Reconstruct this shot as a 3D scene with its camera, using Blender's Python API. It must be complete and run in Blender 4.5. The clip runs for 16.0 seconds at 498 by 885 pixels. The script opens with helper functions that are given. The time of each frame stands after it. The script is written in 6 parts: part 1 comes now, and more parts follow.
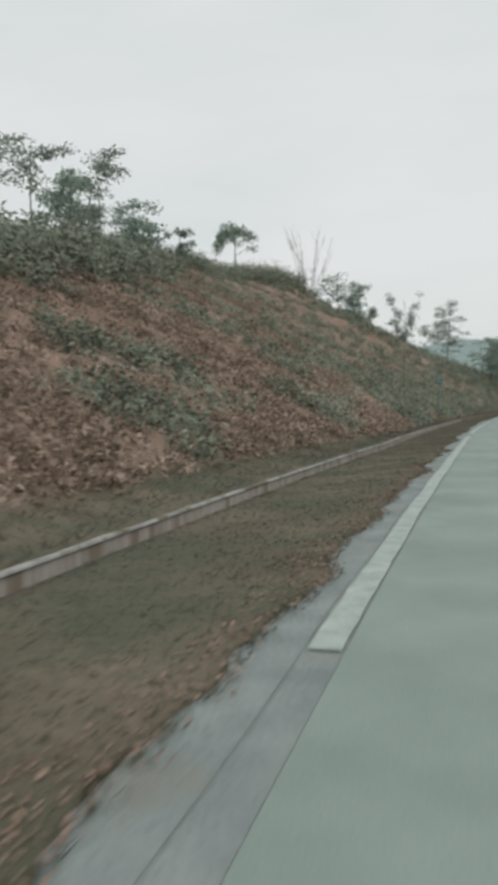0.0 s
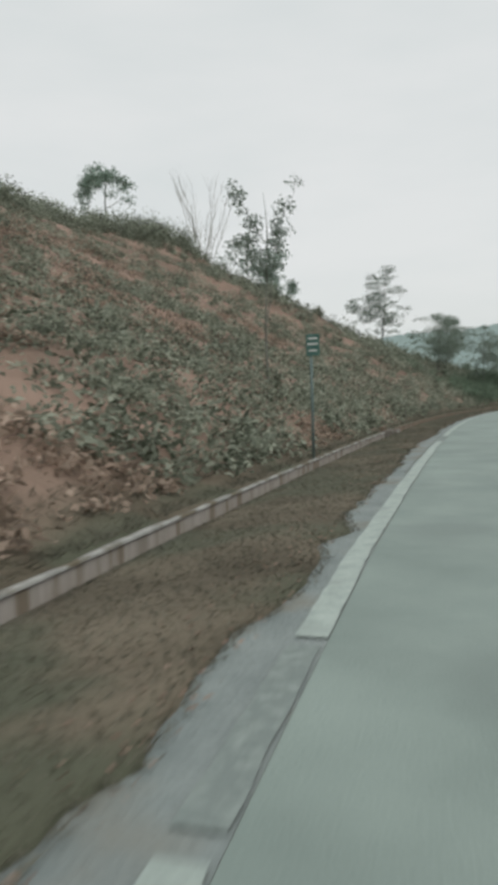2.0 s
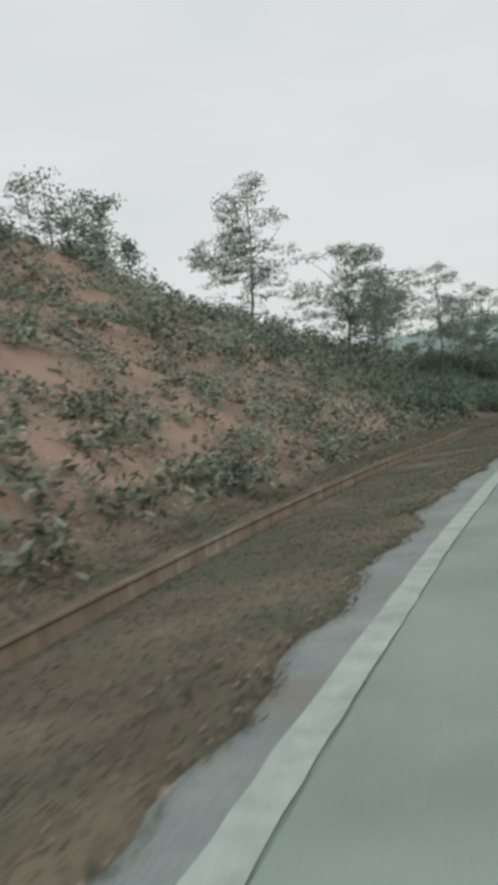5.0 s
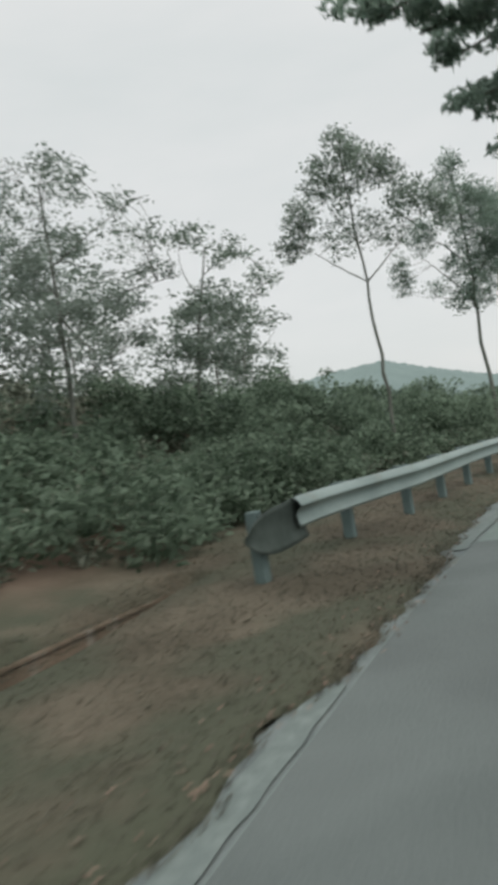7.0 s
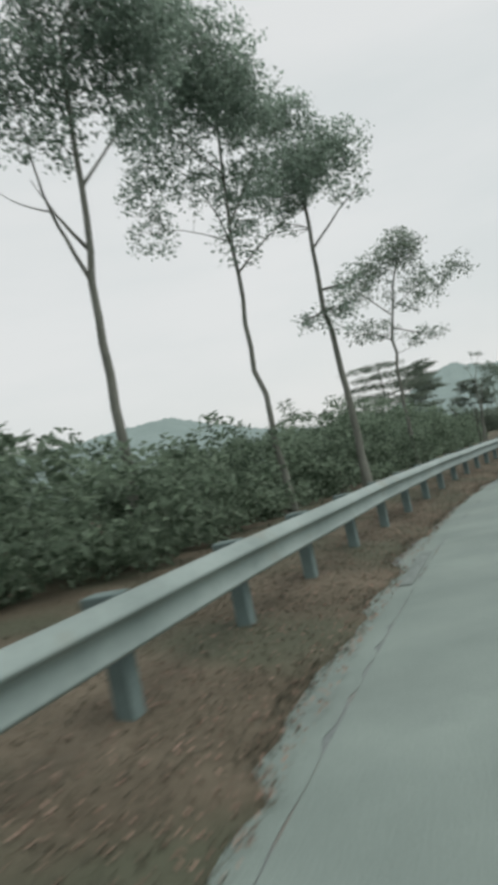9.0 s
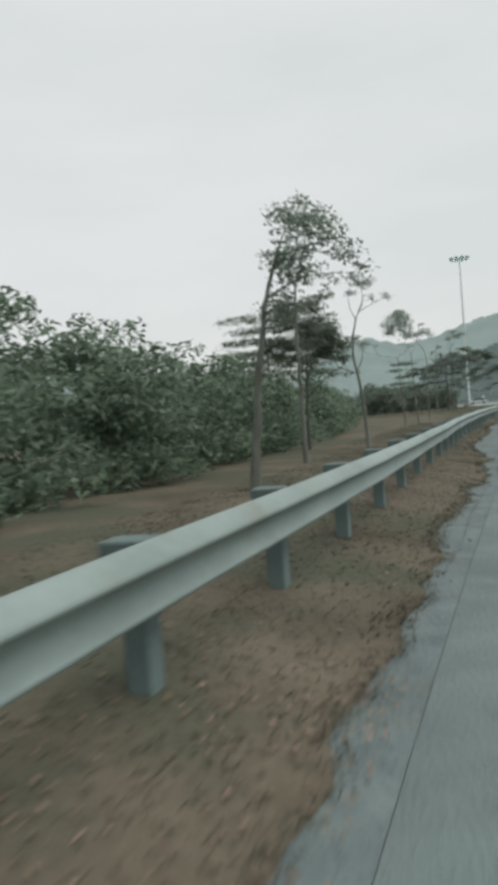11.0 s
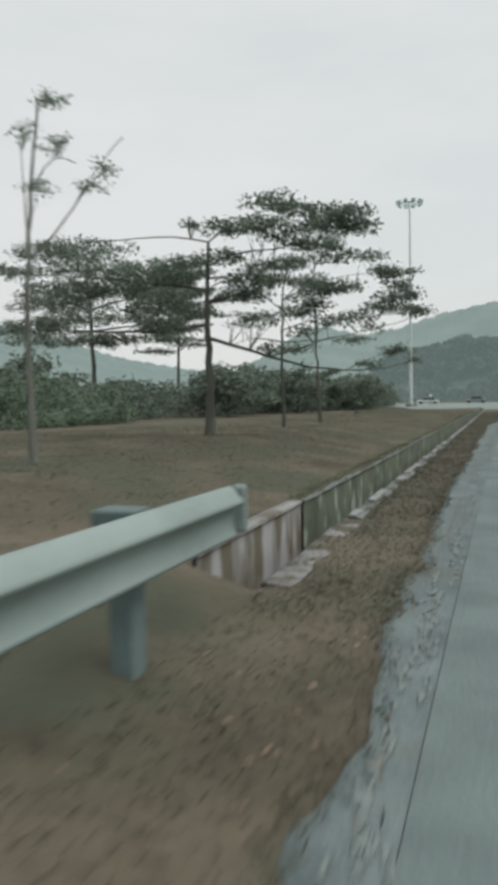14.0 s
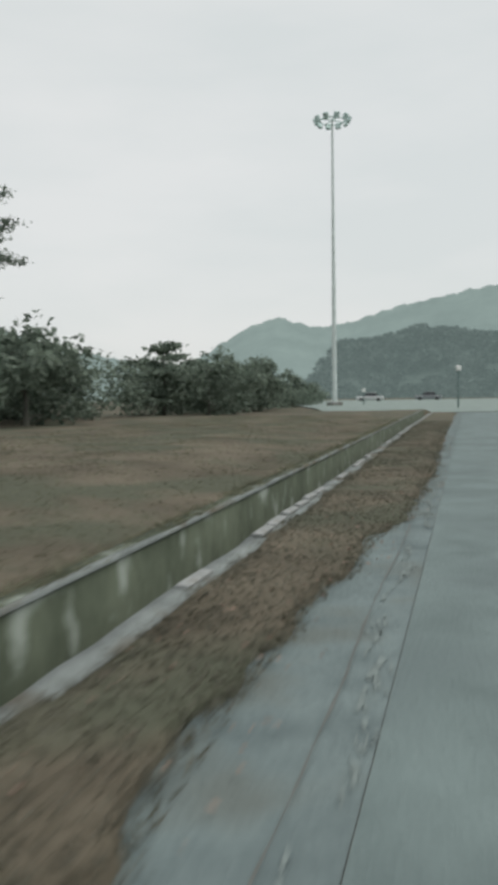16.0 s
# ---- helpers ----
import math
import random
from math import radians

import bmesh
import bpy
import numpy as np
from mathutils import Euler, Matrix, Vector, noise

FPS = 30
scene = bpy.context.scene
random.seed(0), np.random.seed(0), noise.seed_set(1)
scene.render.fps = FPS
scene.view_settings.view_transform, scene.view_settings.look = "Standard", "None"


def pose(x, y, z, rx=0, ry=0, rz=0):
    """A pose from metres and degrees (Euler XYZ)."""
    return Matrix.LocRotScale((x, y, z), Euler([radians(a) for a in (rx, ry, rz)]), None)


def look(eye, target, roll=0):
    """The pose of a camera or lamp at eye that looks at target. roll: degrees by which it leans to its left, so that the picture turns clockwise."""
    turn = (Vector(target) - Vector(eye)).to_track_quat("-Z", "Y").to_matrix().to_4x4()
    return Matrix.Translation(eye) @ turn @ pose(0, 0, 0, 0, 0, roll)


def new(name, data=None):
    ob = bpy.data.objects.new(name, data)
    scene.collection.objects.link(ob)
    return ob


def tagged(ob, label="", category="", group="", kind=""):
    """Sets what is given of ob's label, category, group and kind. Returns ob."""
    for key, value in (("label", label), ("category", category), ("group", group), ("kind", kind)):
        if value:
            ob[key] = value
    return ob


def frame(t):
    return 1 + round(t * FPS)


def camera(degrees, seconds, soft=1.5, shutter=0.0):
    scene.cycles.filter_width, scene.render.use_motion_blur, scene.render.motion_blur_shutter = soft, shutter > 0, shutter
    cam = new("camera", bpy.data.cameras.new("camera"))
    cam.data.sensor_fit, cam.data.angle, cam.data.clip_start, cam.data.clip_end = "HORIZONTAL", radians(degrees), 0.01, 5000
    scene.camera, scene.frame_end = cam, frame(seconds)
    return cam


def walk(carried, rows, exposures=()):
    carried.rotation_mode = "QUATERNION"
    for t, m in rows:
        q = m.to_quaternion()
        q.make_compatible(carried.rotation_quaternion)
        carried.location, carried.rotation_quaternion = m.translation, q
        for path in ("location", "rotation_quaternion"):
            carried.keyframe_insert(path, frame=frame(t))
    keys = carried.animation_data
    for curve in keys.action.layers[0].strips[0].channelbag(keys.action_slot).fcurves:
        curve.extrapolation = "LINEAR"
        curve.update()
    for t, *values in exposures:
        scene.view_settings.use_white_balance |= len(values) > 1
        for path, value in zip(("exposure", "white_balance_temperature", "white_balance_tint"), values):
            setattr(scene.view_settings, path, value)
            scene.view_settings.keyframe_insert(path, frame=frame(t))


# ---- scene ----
cam = camera(36.0, 16.0, soft=5.2, shutter=0.16)
PATH = [
    (0, (0.0, 0.0, 1.2), (-0.555, 1.919, 1.098), -1.0),
    (0.5, (0.035, 5.976, 1.2), (-0.489, 7.903, 1.094), -0.8),
    (1, (0.144, 12.016, 1.2), (-0.336, 13.955, 1.1), -1.9),
    (1.5, (0.327, 18.118, 1.2), (-0.085, 20.073, 1.095), -2.9),
    (2, (0.582, 24.282, 1.2), (0.147, 26.231, 1.087), -1.8),
    (2.5, (0.91, 30.467, 1.2), (0.522, 32.427, 1.111), -0.4),
    (3, (1.306, 36.629, 1.2), (0.935, 38.59, 1.078), 0.5),
    (3.5, (1.775, 42.765, 1.2), (1.391, 44.722, 1.056), -1.5),
    (3.7, (1.989, 45.212, 1.2), (1.565, 47.162, 1.067), -2.0),
    (4.2, (2.61, 51.305, 1.2), (2.21, 53.261, 1.08), -3.0),
    (4.7, (3.377, 57.346, 1.2), (2.99, 59.307, 1.111), -5.1),
    (5.2, (4.323, 63.321, 1.2), (3.96, 65.287, 1.142), -7.3),
    (5.8, (5.741, 70.387, 1.2), (5.45, 72.365, 1.161), -8.6),
    (6, (6.292, 72.712, 1.2), (6.079, 74.7, 1.136), -7.5),
    (6.5, (7.874, 78.521, 1.2), (7.72, 80.515, 1.207), -9.1),
    (7, (9.783, 84.353, 1.2), (9.729, 86.352, 1.235), -9.5),
    (7.5, (12.043, 90.184, 1.2), (12.093, 92.182, 1.261), -13.5),
    (8, (14.655, 95.993, 1.2), (14.856, 97.979, 1.325), -16.1),
    (8.5, (17.587, 101.718, 1.2), (17.958, 103.681, 1.293), -14.8),
    (9, (20.782, 107.303, 1.2), (21.274, 109.24, 1.285), -11.8),
    (9.2, (22.126, 109.499, 1.2), (22.66, 111.425, 1.283), -9.9),
    (9.7, (25.632, 114.898, 1.2), (26.231, 116.805, 1.261), -9.1),
    (10.2, (29.326, 120.175, 1.2), (29.974, 122.067, 1.212), -7.3),
    (10.8, (33.974, 126.378, 1.2), (34.664, 128.254, 1.151), -5.1),
    (11.3, (37.99, 131.464, 1.2), (38.71, 133.329, 1.129), -4.3),
    (11.5, (39.624, 133.483, 1.2), (40.373, 135.337, 1.142), -3.8),
    (12, (43.766, 138.503, 1.2), (44.597, 140.321, 1.14), -0.9),
    (12.5, (48.016, 143.558, 1.2), (48.873, 145.363, 1.105), 1.4),
    (13, (52.425, 148.718, 1.2), (53.302, 150.511, 1.069), 0.3),
    (13.5, (56.992, 153.983, 1.2), (57.832, 155.792, 1.053), -1.2),
    (14, (61.716, 159.352, 1.2), (62.507, 161.186, 1.094), -1.1),
    (14.5, (66.578, 164.809, 1.2), (67.403, 166.629, 1.138), -2.3),
    (15, (71.553, 170.337, 1.2), (72.431, 172.131, 1.099), -1.4),
    (15.5, (76.634, 175.944, 1.2), (77.527, 177.73, 1.079), -0.2),
    (16, (81.81, 181.638, 1.2), (82.689, 183.431, 1.079), -0.9),
]
walk(cam, [(t, look(eye, target, roll)) for t, eye, target, roll in PATH])

SKY = 0.93            # brightness of the overcast sky
# ---------------------------------------------------------------- light
world = bpy.data.worlds.new("overcast_sky")
scene.world = world
world.use_nodes = True
wn, wl = world.node_tree.nodes, world.node_tree.links
wn.clear()
w_out = wn.new("ShaderNodeOutputWorld")
w_sky = wn.new("ShaderNodeTexSky")
w_sky.sky_type, w_sky.sun_disc = "NISHITA", False
w_sky.sun_elevation, w_sky.sun_rotation = radians(65), radians(115)
w_sky.air_density, w_sky.dust_density = 1.0, 4.0
w_bg1 = wn.new("ShaderNodeBackground")
w_bg1.inputs["Strength"].default_value = 0.012
wl.new(w_sky.outputs["Color"], w_bg1.inputs["Color"])
# a thin cloud cover lies over the clear sky
w_tc = wn.new("ShaderNodeTexCoord")
w_map = wn.new("ShaderNodeMapping")
w_map.inputs["Scale"].default_value = (1.0, 1.0, 3.5)
w_noise = wn.new("ShaderNodeTexNoise")
w_noise.inputs["Scale"].default_value = 2.2
w_noise.inputs["Detail"].default_value = 5.0
w_ramp = wn.new("ShaderNodeValToRGB")
w_ramp.color_ramp.elements[0].color = (0.70, 0.735, 0.725, 1)
w_ramp.color_ramp.elements[1].color = (0.775, 0.79, 0.778, 1)
w_ramp.color_ramp.elements[0].position, w_ramp.color_ramp.elements[1].position = 0.34, 0.6
w_bg2 = wn.new("ShaderNodeBackground")
w_bg2.inputs["Strength"].default_value = SKY
wl.new(w_tc.outputs["Generated"], w_map.inputs["Vector"])
wl.new(w_map.outputs["Vector"], w_noise.inputs["Vector"])
wl.new(w_noise.outputs["Fac"], w_ramp.inputs["Fac"])
wl.new(w_ramp.outputs["Color"], w_bg2.inputs["Color"])
w_add = wn.new("ShaderNodeAddShader")
wl.new(w_bg1.outputs[0], w_add.inputs[0])
wl.new(w_bg2.outputs[0], w_add.inputs[1])
wl.new(w_add.outputs[0], w_out.inputs["Surface"])

sun_data = bpy.data.lights.new("sun", "SUN")
sun_data.energy, sun_data.angle, sun_data.color = 1.3, radians(45), (1.0, 0.96, 0.9)
sun = new("sun", sun_data)
sun.matrix_world = look((75, 95, 110), (30, 120, 0))

# ---------------------------------------------------------------- the line of the road
HEAD_S = [0, 16, 32, 40, 48, 56, 64, 72, 80, 88, 96, 104, 112, 120, 128, 136, 144, 152, 168, 184, 200, 208]
HEAD_A = [0, 1.83, 3.53, 4.42, 5.76, 7.68, 10.22, 13.41, 17.12, 21.06, 24.88, 28.42, 31.5, 34.15, 36.4, 38.11, 39.3, 40.01, 41.04, 41.85, 42.25, 42.29]
LINE_S = np.arange(-120.0, 1200.0, 0.5)
_a = np.radians(np.interp(LINE_S, HEAD_S, HEAD_A))
LINE_A = _a
LINE_X = np.concatenate([[0], np.cumsum(np.sin((_a[1:] + _a[:-1]) / 2) * 0.5)])
LINE_Y = np.concatenate([[0], np.cumsum(np.cos((_a[1:] + _a[:-1]) / 2) * 0.5)])
_k = int(np.argmin(np.abs(LINE_S)))
LINE_X, LINE_Y = LINE_X - LINE_X[_k], LINE_Y - LINE_Y[_k]


def at(s, d, z=0.0):
    """Points s metres along the road, d metres to its left, z up, as an array of rows."""
    s, d, z = np.broadcast_arrays(np.asarray(s, float), np.asarray(d, float), np.asarray(z, float))
    a = np.interp(s, LINE_S, LINE_A)
    return np.stack([np.interp(s, LINE_S, LINE_X) - d * np.cos(a), np.interp(s, LINE_S, LINE_Y) + d * np.sin(a), z], -1)


def table(*pairs):
    xs, ys = zip(*pairs)
    return lambda s: np.interp(s, xs, ys)


edge_d = table((-60, .62), (0, .62), (14, .53), (22, .56), (30, .68), (45, .73), (60, .86), (72, .78), (76.4, .86), (78.5, .95), (81, 1.05), (83, 1.15), (85, 1.22), (90, 1.24), (97, 1.08), (104, .94), (108, 1.0), (112, 1.03), (120, 1.03), (128, .78), (135, .56), (146, .27), (152, .24), (165, .34), (195, .34), (212, .38), (240, .5))
grass_d = table((-60, 1.0), (0, 1.0), (20, .97), (33, 1.13), (47, 1.24), (62, 1.3), (76, 1.3), (80, 1.55), (83, 1.68), (86.5, 1.64), (88.3, 1.46), (89.1, 1.24), (91.8, 1.24), (92.8, 1.36), (94, 1.46), (96, 1.5), (102, 1.5), (109.6, 1.46), (110.6, 1.18), (114, 1.27), (119, 1.34), (124, 1.3), (128, 1.05), (143, .58), (147, .52), (150, .46), (153, .6), (157.5, 1.1), (160, 1.08), (166, 1.1), (168, 1.28), (170, 1.28), (173, 1.1), (173.6, .56), (174.6, .46), (177, .5), (180, .62), (187, .7), (195, .75), (202, .82), (211, .9), (216, .58), (240, .8), (256, 1.0))
rail_d = table((90, 2.5), (92.3, 2.42), (95, 2.1), (101, 2.0), (107, 1.95), (117, 1.9), (128, 1.66), (136, 1.4), (144, 1.2), (152, 1.25), (160, 1.4), (174, 1.43), (182, 1.4))
drain_d = table((-60, 3.4), (0, 3.2), (12, 2.93), (18, 2.76), (22, 2.62), (30, 2.66), (40, 2.66), (50, 2.72), (60, 2.9), (75, 3.35), (82, 3.5), (86, 3.95), (110, 3.2), (140, 2.2), (170, 1.6), (181, 1.5), (190, 1.52), (200, 1.62), (212, 1.75), (240, 2.2), (256, 2.4))
drain_w = table((-60, .28), (90, .28), (170, .46), (260, .46))
slope_g = table((-60, .57), (20, .557), (34, .546), (50, .535), (62, .536), (74, .55), (84, .58), (90, .47), (96, .41), (104, .4), (110, .31), (118, .15), (124, .0), (700, 0))
crest_h = table((-60, 6), (0, 6.2), (18, 6.0), (30, 7.8), (44, 10.2), (56, 13.6), (66, 15.0), (75, 16.0), (84, 16.6), (90, 17.2), (97, 15.7), (104, 13), (110, 9), (116, 5), (124, 0), (700, 0))
foot_w = table((-60, 1.3), (16, 1.3), (30, .5), (52, .4), (75, .75), (88, 1.2), (700, 1.3))
field_z = table((-60, .2), (88, .2), (120, .3), (160, .3), (172, .33), (184, .55), (190, .62), (198, .5), (208, .4), (240, .3), (256, .1), (300, .1), (700, .1))


def smooth01(x):
    x = np.clip(x, 0, 1)
    return x * x * (3 - 2 * x)


def lumps(s, d, scale, seed=0.0):
    """Soft random relief between about -1 and 1."""
    k = 1.0 / scale
    return (np.sin(s * 1.3 * k + seed + 1.7 * np.sin(d * .9 * k + seed)) + np.sin(d * 1.7 * k - seed * 2 + 1.3 * np.sin(s * .7 * k)) + .7 * np.sin(s * 3.1 * k + d * 2.3 * k + seed)) / 2.7


_jr = np.random.default_rng(77)
JAG_S = np.arange(-62, 262, .11)
_jn = _jr.normal(size=len(JAG_S))
JAG_D = .05 * np.convolve(_jn, np.ones(3) / 3, "same") * 1.3 + .16 * np.convolve(_jr.normal(size=len(JAG_S)), np.hanning(15) / 7.5, "same") + .13 * np.convolve(_jr.normal(size=len(JAG_S)), np.hanning(41) / 20, "same")


def drained(s):
    """1 where an open drain runs beside the road."""
    s = np.asarray(s, float)
    return ((s < 92) | ((s > 181.5) & (s < 256))).astype(float)


def ground_z(s, d):
    s, d = np.broadcast_arrays(np.asarray(s, float), np.asarray(d, float))
    g, dn, dw = grass_d(s), drain_d(s), drain_w(s)
    df = dn + dw
    early, late = 1 - smooth01((s - 87) / 8), smooth01((s - 177) / 4)
    mid = 1 - early - late
    u = np.clip((d - g) / np.maximum(dn - g, .2), 0, 1)
    near = early * (.02 - .11 * u) + mid * np.interp((d - g), [0, .6, 1.2, 3.0, 4.5], [.02, .12, .2, .26, .3]) + late * (.02 + .02 * u)
    beyond = early * (-.01 + .25 * smooth01((d - df) / 2.0)) + mid * (.22 + (field_z(s) - .22) * smooth01((d - 2.5) / 2.5)) + late * (.2 + (field_z(s) - .2) * smooth01((d - df) / 3.0))
    z = np.where(d < df - .001, near, beyond)
    z = np.where((d >= dn) & (d < df) & (mid > .5), .5 * (near + beyond), z)
    t = np.maximum(0, d - (df + foot_w(s)))
    ramp, top = slope_g(s) * t, crest_h(s)
    cut = 1 - smooth01((s - 112) / 14)
    hill = np.where(top > .01, ramp * top / np.power(np.power(ramp, 9) + np.power(np.maximum(top, .01), 9) + 1e-9, 1 / 9), 0)
    hill = hill * (1 + .06 * lumps(s, d, 3.2, 1.0)) + .22 * lumps(s, d, 1.1, 4.0) * smooth01(ramp / 2.0) * cut
    z = z + hill * cut
    # behind the thicket the land falls away
    away = smooth01((s - 92) / 14) * (1 - smooth01((s - 142) / 12))
    z = z - away * 4.0 * smooth01((d - 9.5) / 22)
    z = z + .02 * lumps(s, d, .45, 2.0) * smooth01((d - g) / .5)
    return np.where(d < -7.2, -.03 - .01 * np.abs(d + 7.2) ** .8, z)


# ---------------------------------------------------------------- materials
def material(name, dark, light, scale=6.0, rough=.8, bump=.0, fine=40.0, metal=0.0, spec=.3, per_piece=0.0, third=None, third_at=.62, third_scale=1.2, stretch=None):
    """A rough surface whose colour varies at two scales; per_piece varies it from leaf to leaf or piece to piece."""
    m = bpy.data.materials.new(name)
    m.use_nodes = True
    n, l = m.node_tree.nodes, m.node_tree.links
    b = n["Principled BSDF"]
    b.inputs["Roughness"].default_value, b.inputs["Metallic"].default_value = rough, metal
    b.inputs["Specular IOR Level"].default_value = spec
    tc = n.new("ShaderNodeTexCoord")
    vec = tc.outputs["Object"]
    if stretch:
        mp = n.new("ShaderNodeMapping")
        mp.inputs["Scale"].default_value = stretch
        l.new(vec, mp.inputs["Vector"])
        vec = mp.outputs["Vector"]
    big, small = n.new("ShaderNodeTexNoise"), n.new("ShaderNodeTexNoise")
    big.inputs["Scale"].default_value, small.inputs["Scale"].default_value = scale, fine
    big.inputs["Detail"].default_value, small.inputs["Detail"].default_value = 4.0, 3.0
    l.new(vec, big.inputs["Vector"])
    l.new(vec, small.inputs["Vector"])
    mixf = n.new("ShaderNodeMath")
    mixf.operation = "MULTIPLY_ADD"
    l.new(small.outputs["Fac"], mixf.inputs[0])
    mixf.inputs[1].default_value = .55
    half = n.new("ShaderNodeMath")
    half.operation = "MULTIPLY_ADD"
    l.new(big.outputs["Fac"], half.inputs[0])
    half.inputs[1].default_value, half.inputs[2].default_value = 1.5, -.55
    l.new(half.outputs[0], mixf.inputs[2])
    fac = mixf.outputs[0]
    if per_piece:
        geo = n.new("ShaderNodeNewGeometry")
        pm = n.new("ShaderNodeMath")
        pm.operation = "MULTIPLY_ADD"
        l.new(geo.outputs["Random Per Island"], pm.inputs[0])
        pm.inputs[1].default_value = per_piece
        sub = n.new("ShaderNodeMath")
        sub.operation = "SUBTRACT"
        l.new(fac, sub.inputs[0])
        sub.inputs[1].default_value = per_piece / 2
        l.new(sub.outputs[0], pm.inputs[2])
        fac = pm.outputs[0]
    ramp = n.new("ShaderNodeValToRGB")
    ramp.color_ramp.elements[0].color, ramp.color_ramp.elements[1].color = (*dark, 1), (*light, 1)
    ramp.color_ramp.elements[0].position, ramp.color_ramp.elements[1].position = .15, .85
    l.new(fac, ramp.inputs["Fac"])
    col = ramp.outputs["Color"]
    if third:
        patch = n.new("ShaderNodeTexNoise")
        patch.inputs["Scale"].default_value, patch.inputs["Detail"].default_value = third_scale, 5.0
        l.new(vec, patch.inputs["Vector"])
        pr = n.new("ShaderNodeValToRGB")
        pr.color_ramp.elements[0].position, pr.color_ramp.elements[1].position = third_at - .05, third_at + .07
        l.new(patch.outputs["Fac"], pr.inputs["Fac"])
        mx = n.new("ShaderNodeMix")
        mx.data_type = "RGBA"
        l.new(pr.outputs["Color"], mx.inputs["Factor"])
        l.new(col, mx.inputs[6])
        mx.inputs[7].default_value = (*third, 1)
        col = mx.outputs[2]
    l.new(col, b.inputs["Base Color"])
    if bump:
        bp = n.new("ShaderNodeBump")
        bp.inputs["Strength"].default_value, bp.inputs["Distance"].default_value = bump, .02
        l.new(small.outputs["Fac"], bp.inputs["Height"])
        l.new(bp.outputs["Normal"], b.inputs["Normal"])
    return m


def leafy(name, dark, light, see=.3, scale=.6):
    """Leaves: each its own tone, some light comes through them."""
    m = material(name, dark, light, scale=scale, rough=.55, fine=3.0, per_piece=.9, spec=.25)
    n, l = m.node_tree.nodes, m.node_tree.links
    b, out = n["Principled BSDF"], n["Material Output"]
    col = b.inputs["Base Color"].links[0].from_socket
    tr = n.new("ShaderNodeBsdfTranslucent")
    l.new(col, tr.inputs["Color"])
    mx = n.new("ShaderNodeMixShader")
    mx.inputs[0].default_value = see
    l.new(b.outputs[0], mx.inputs[1])
    l.new(tr.outputs[0], mx.inputs[2])
    l.new(mx.outputs[0], out.inputs["Surface"])
    return m


def distant(name, dark, light, haze_glow, amount, scale=.05):
    """Wooded land far away, with misty haze mixed into its surface as pale emission."""
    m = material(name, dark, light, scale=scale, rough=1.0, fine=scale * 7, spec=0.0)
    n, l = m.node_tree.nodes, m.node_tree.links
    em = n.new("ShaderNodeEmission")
    em.inputs["Color"].default_value = (*haze_glow, 1)
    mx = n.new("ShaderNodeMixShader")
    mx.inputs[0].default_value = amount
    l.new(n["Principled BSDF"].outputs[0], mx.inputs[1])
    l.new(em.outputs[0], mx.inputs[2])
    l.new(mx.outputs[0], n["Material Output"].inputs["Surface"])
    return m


M_ROAD = material("worn_road_concrete", (.16, .206, .19), (.233, .291, .268), scale=.9, rough=.72, bump=.25, fine=60, spec=.4, third=(.166, .209, .194), third_at=.6, third_scale=.5)
M_ROAD_LATER = material("grey_road_asphalt", (.111, .147, .146), (.186, .24, .236), scale=1.6, rough=.8, bump=.8, fine=42, spec=.35, third=(.121, .157, .158), third_at=.58, third_scale=.8)
M_SHOULDER_LATER = material("rough_worn_shoulder", (.108, .14, .143), (.197, .247, .246), scale=2.6, rough=.9, bump=1.0, fine=30, third=(.13, .152, .143), third_at=.6, third_scale=1.3)
M_SHOULDER = material("old_shoulder_asphalt", (.1551, .185, .1838), (.2444, .282, .2747), scale=2.2, rough=.88, bump=1.0, fine=34, third=(.1786, .18, .1565), third_at=.6, third_scale=1.1)
M_ROAD_DARKER = material("darker_mottled_road", (.125, .147, .143), (.179, .206, .2), scale=1.0, rough=.8, bump=.4, fine=50, third=(.126, .146, .143), third_at=.55, third_scale=.5)
M_PAINT = material("worn_road_paint", (.2438, .294, .2744), (.368, .4312, .4018), scale=6.0, rough=.75, bump=.45, fine=28, third=(.25, .294, .275), third_at=.6, third_scale=3.0)
M_PAINT_OLD = material("faded_road_paint", (.16, .193, .184), (.243, .287, .271), scale=11.0, rough=.8, bump=.4, fine=30, third=(.163, .197, .189), third_at=.48, third_scale=13.0)
M_TAR = material("dark_joint_filler", (.1, .108, .1), (.15, .158, .148), scale=8, rough=.8)
M_CRACK = material("earth_filled_crack", (.035, .036, .032), (.07, .068, .058), scale=9, rough=.95)
M_CONC = material("weathered_drain_concrete", (.15, .135, .115), (.34, .325, .305), scale=1.6, rough=.9, bump=.5, fine=9, third=(.12, .1, .075), third_at=.52, third_scale=1.6, stretch=(2.4, 2.4, .2))
M_CONC_TOP = material("bleached_concrete_edge", (.18, .184, .174), (.38, .385, .365), scale=3.0, rough=.9, bump=.4, fine=25, third=(.12, .105, .075), third_at=.54, third_scale=2.4)
M_STEEL = material("galvanised_steel", (.223, .284, .27), (.338, .412, .394), scale=1.2, rough=.5, bump=.06, fine=20, metal=.35, spec=.5, third=(.259, .296, .262), third_at=.64, third_scale=2.0)
M_WING = material("dull_dark_steel", (.055, .072, .064), (.1, .125, .112), scale=4, rough=.8, bump=.2, fine=14, metal=.1)
M_POST = material("dull_galvanised_post", (.118, .164, .16), (.176, .24, .232), scale=3, rough=.85, metal=.1)
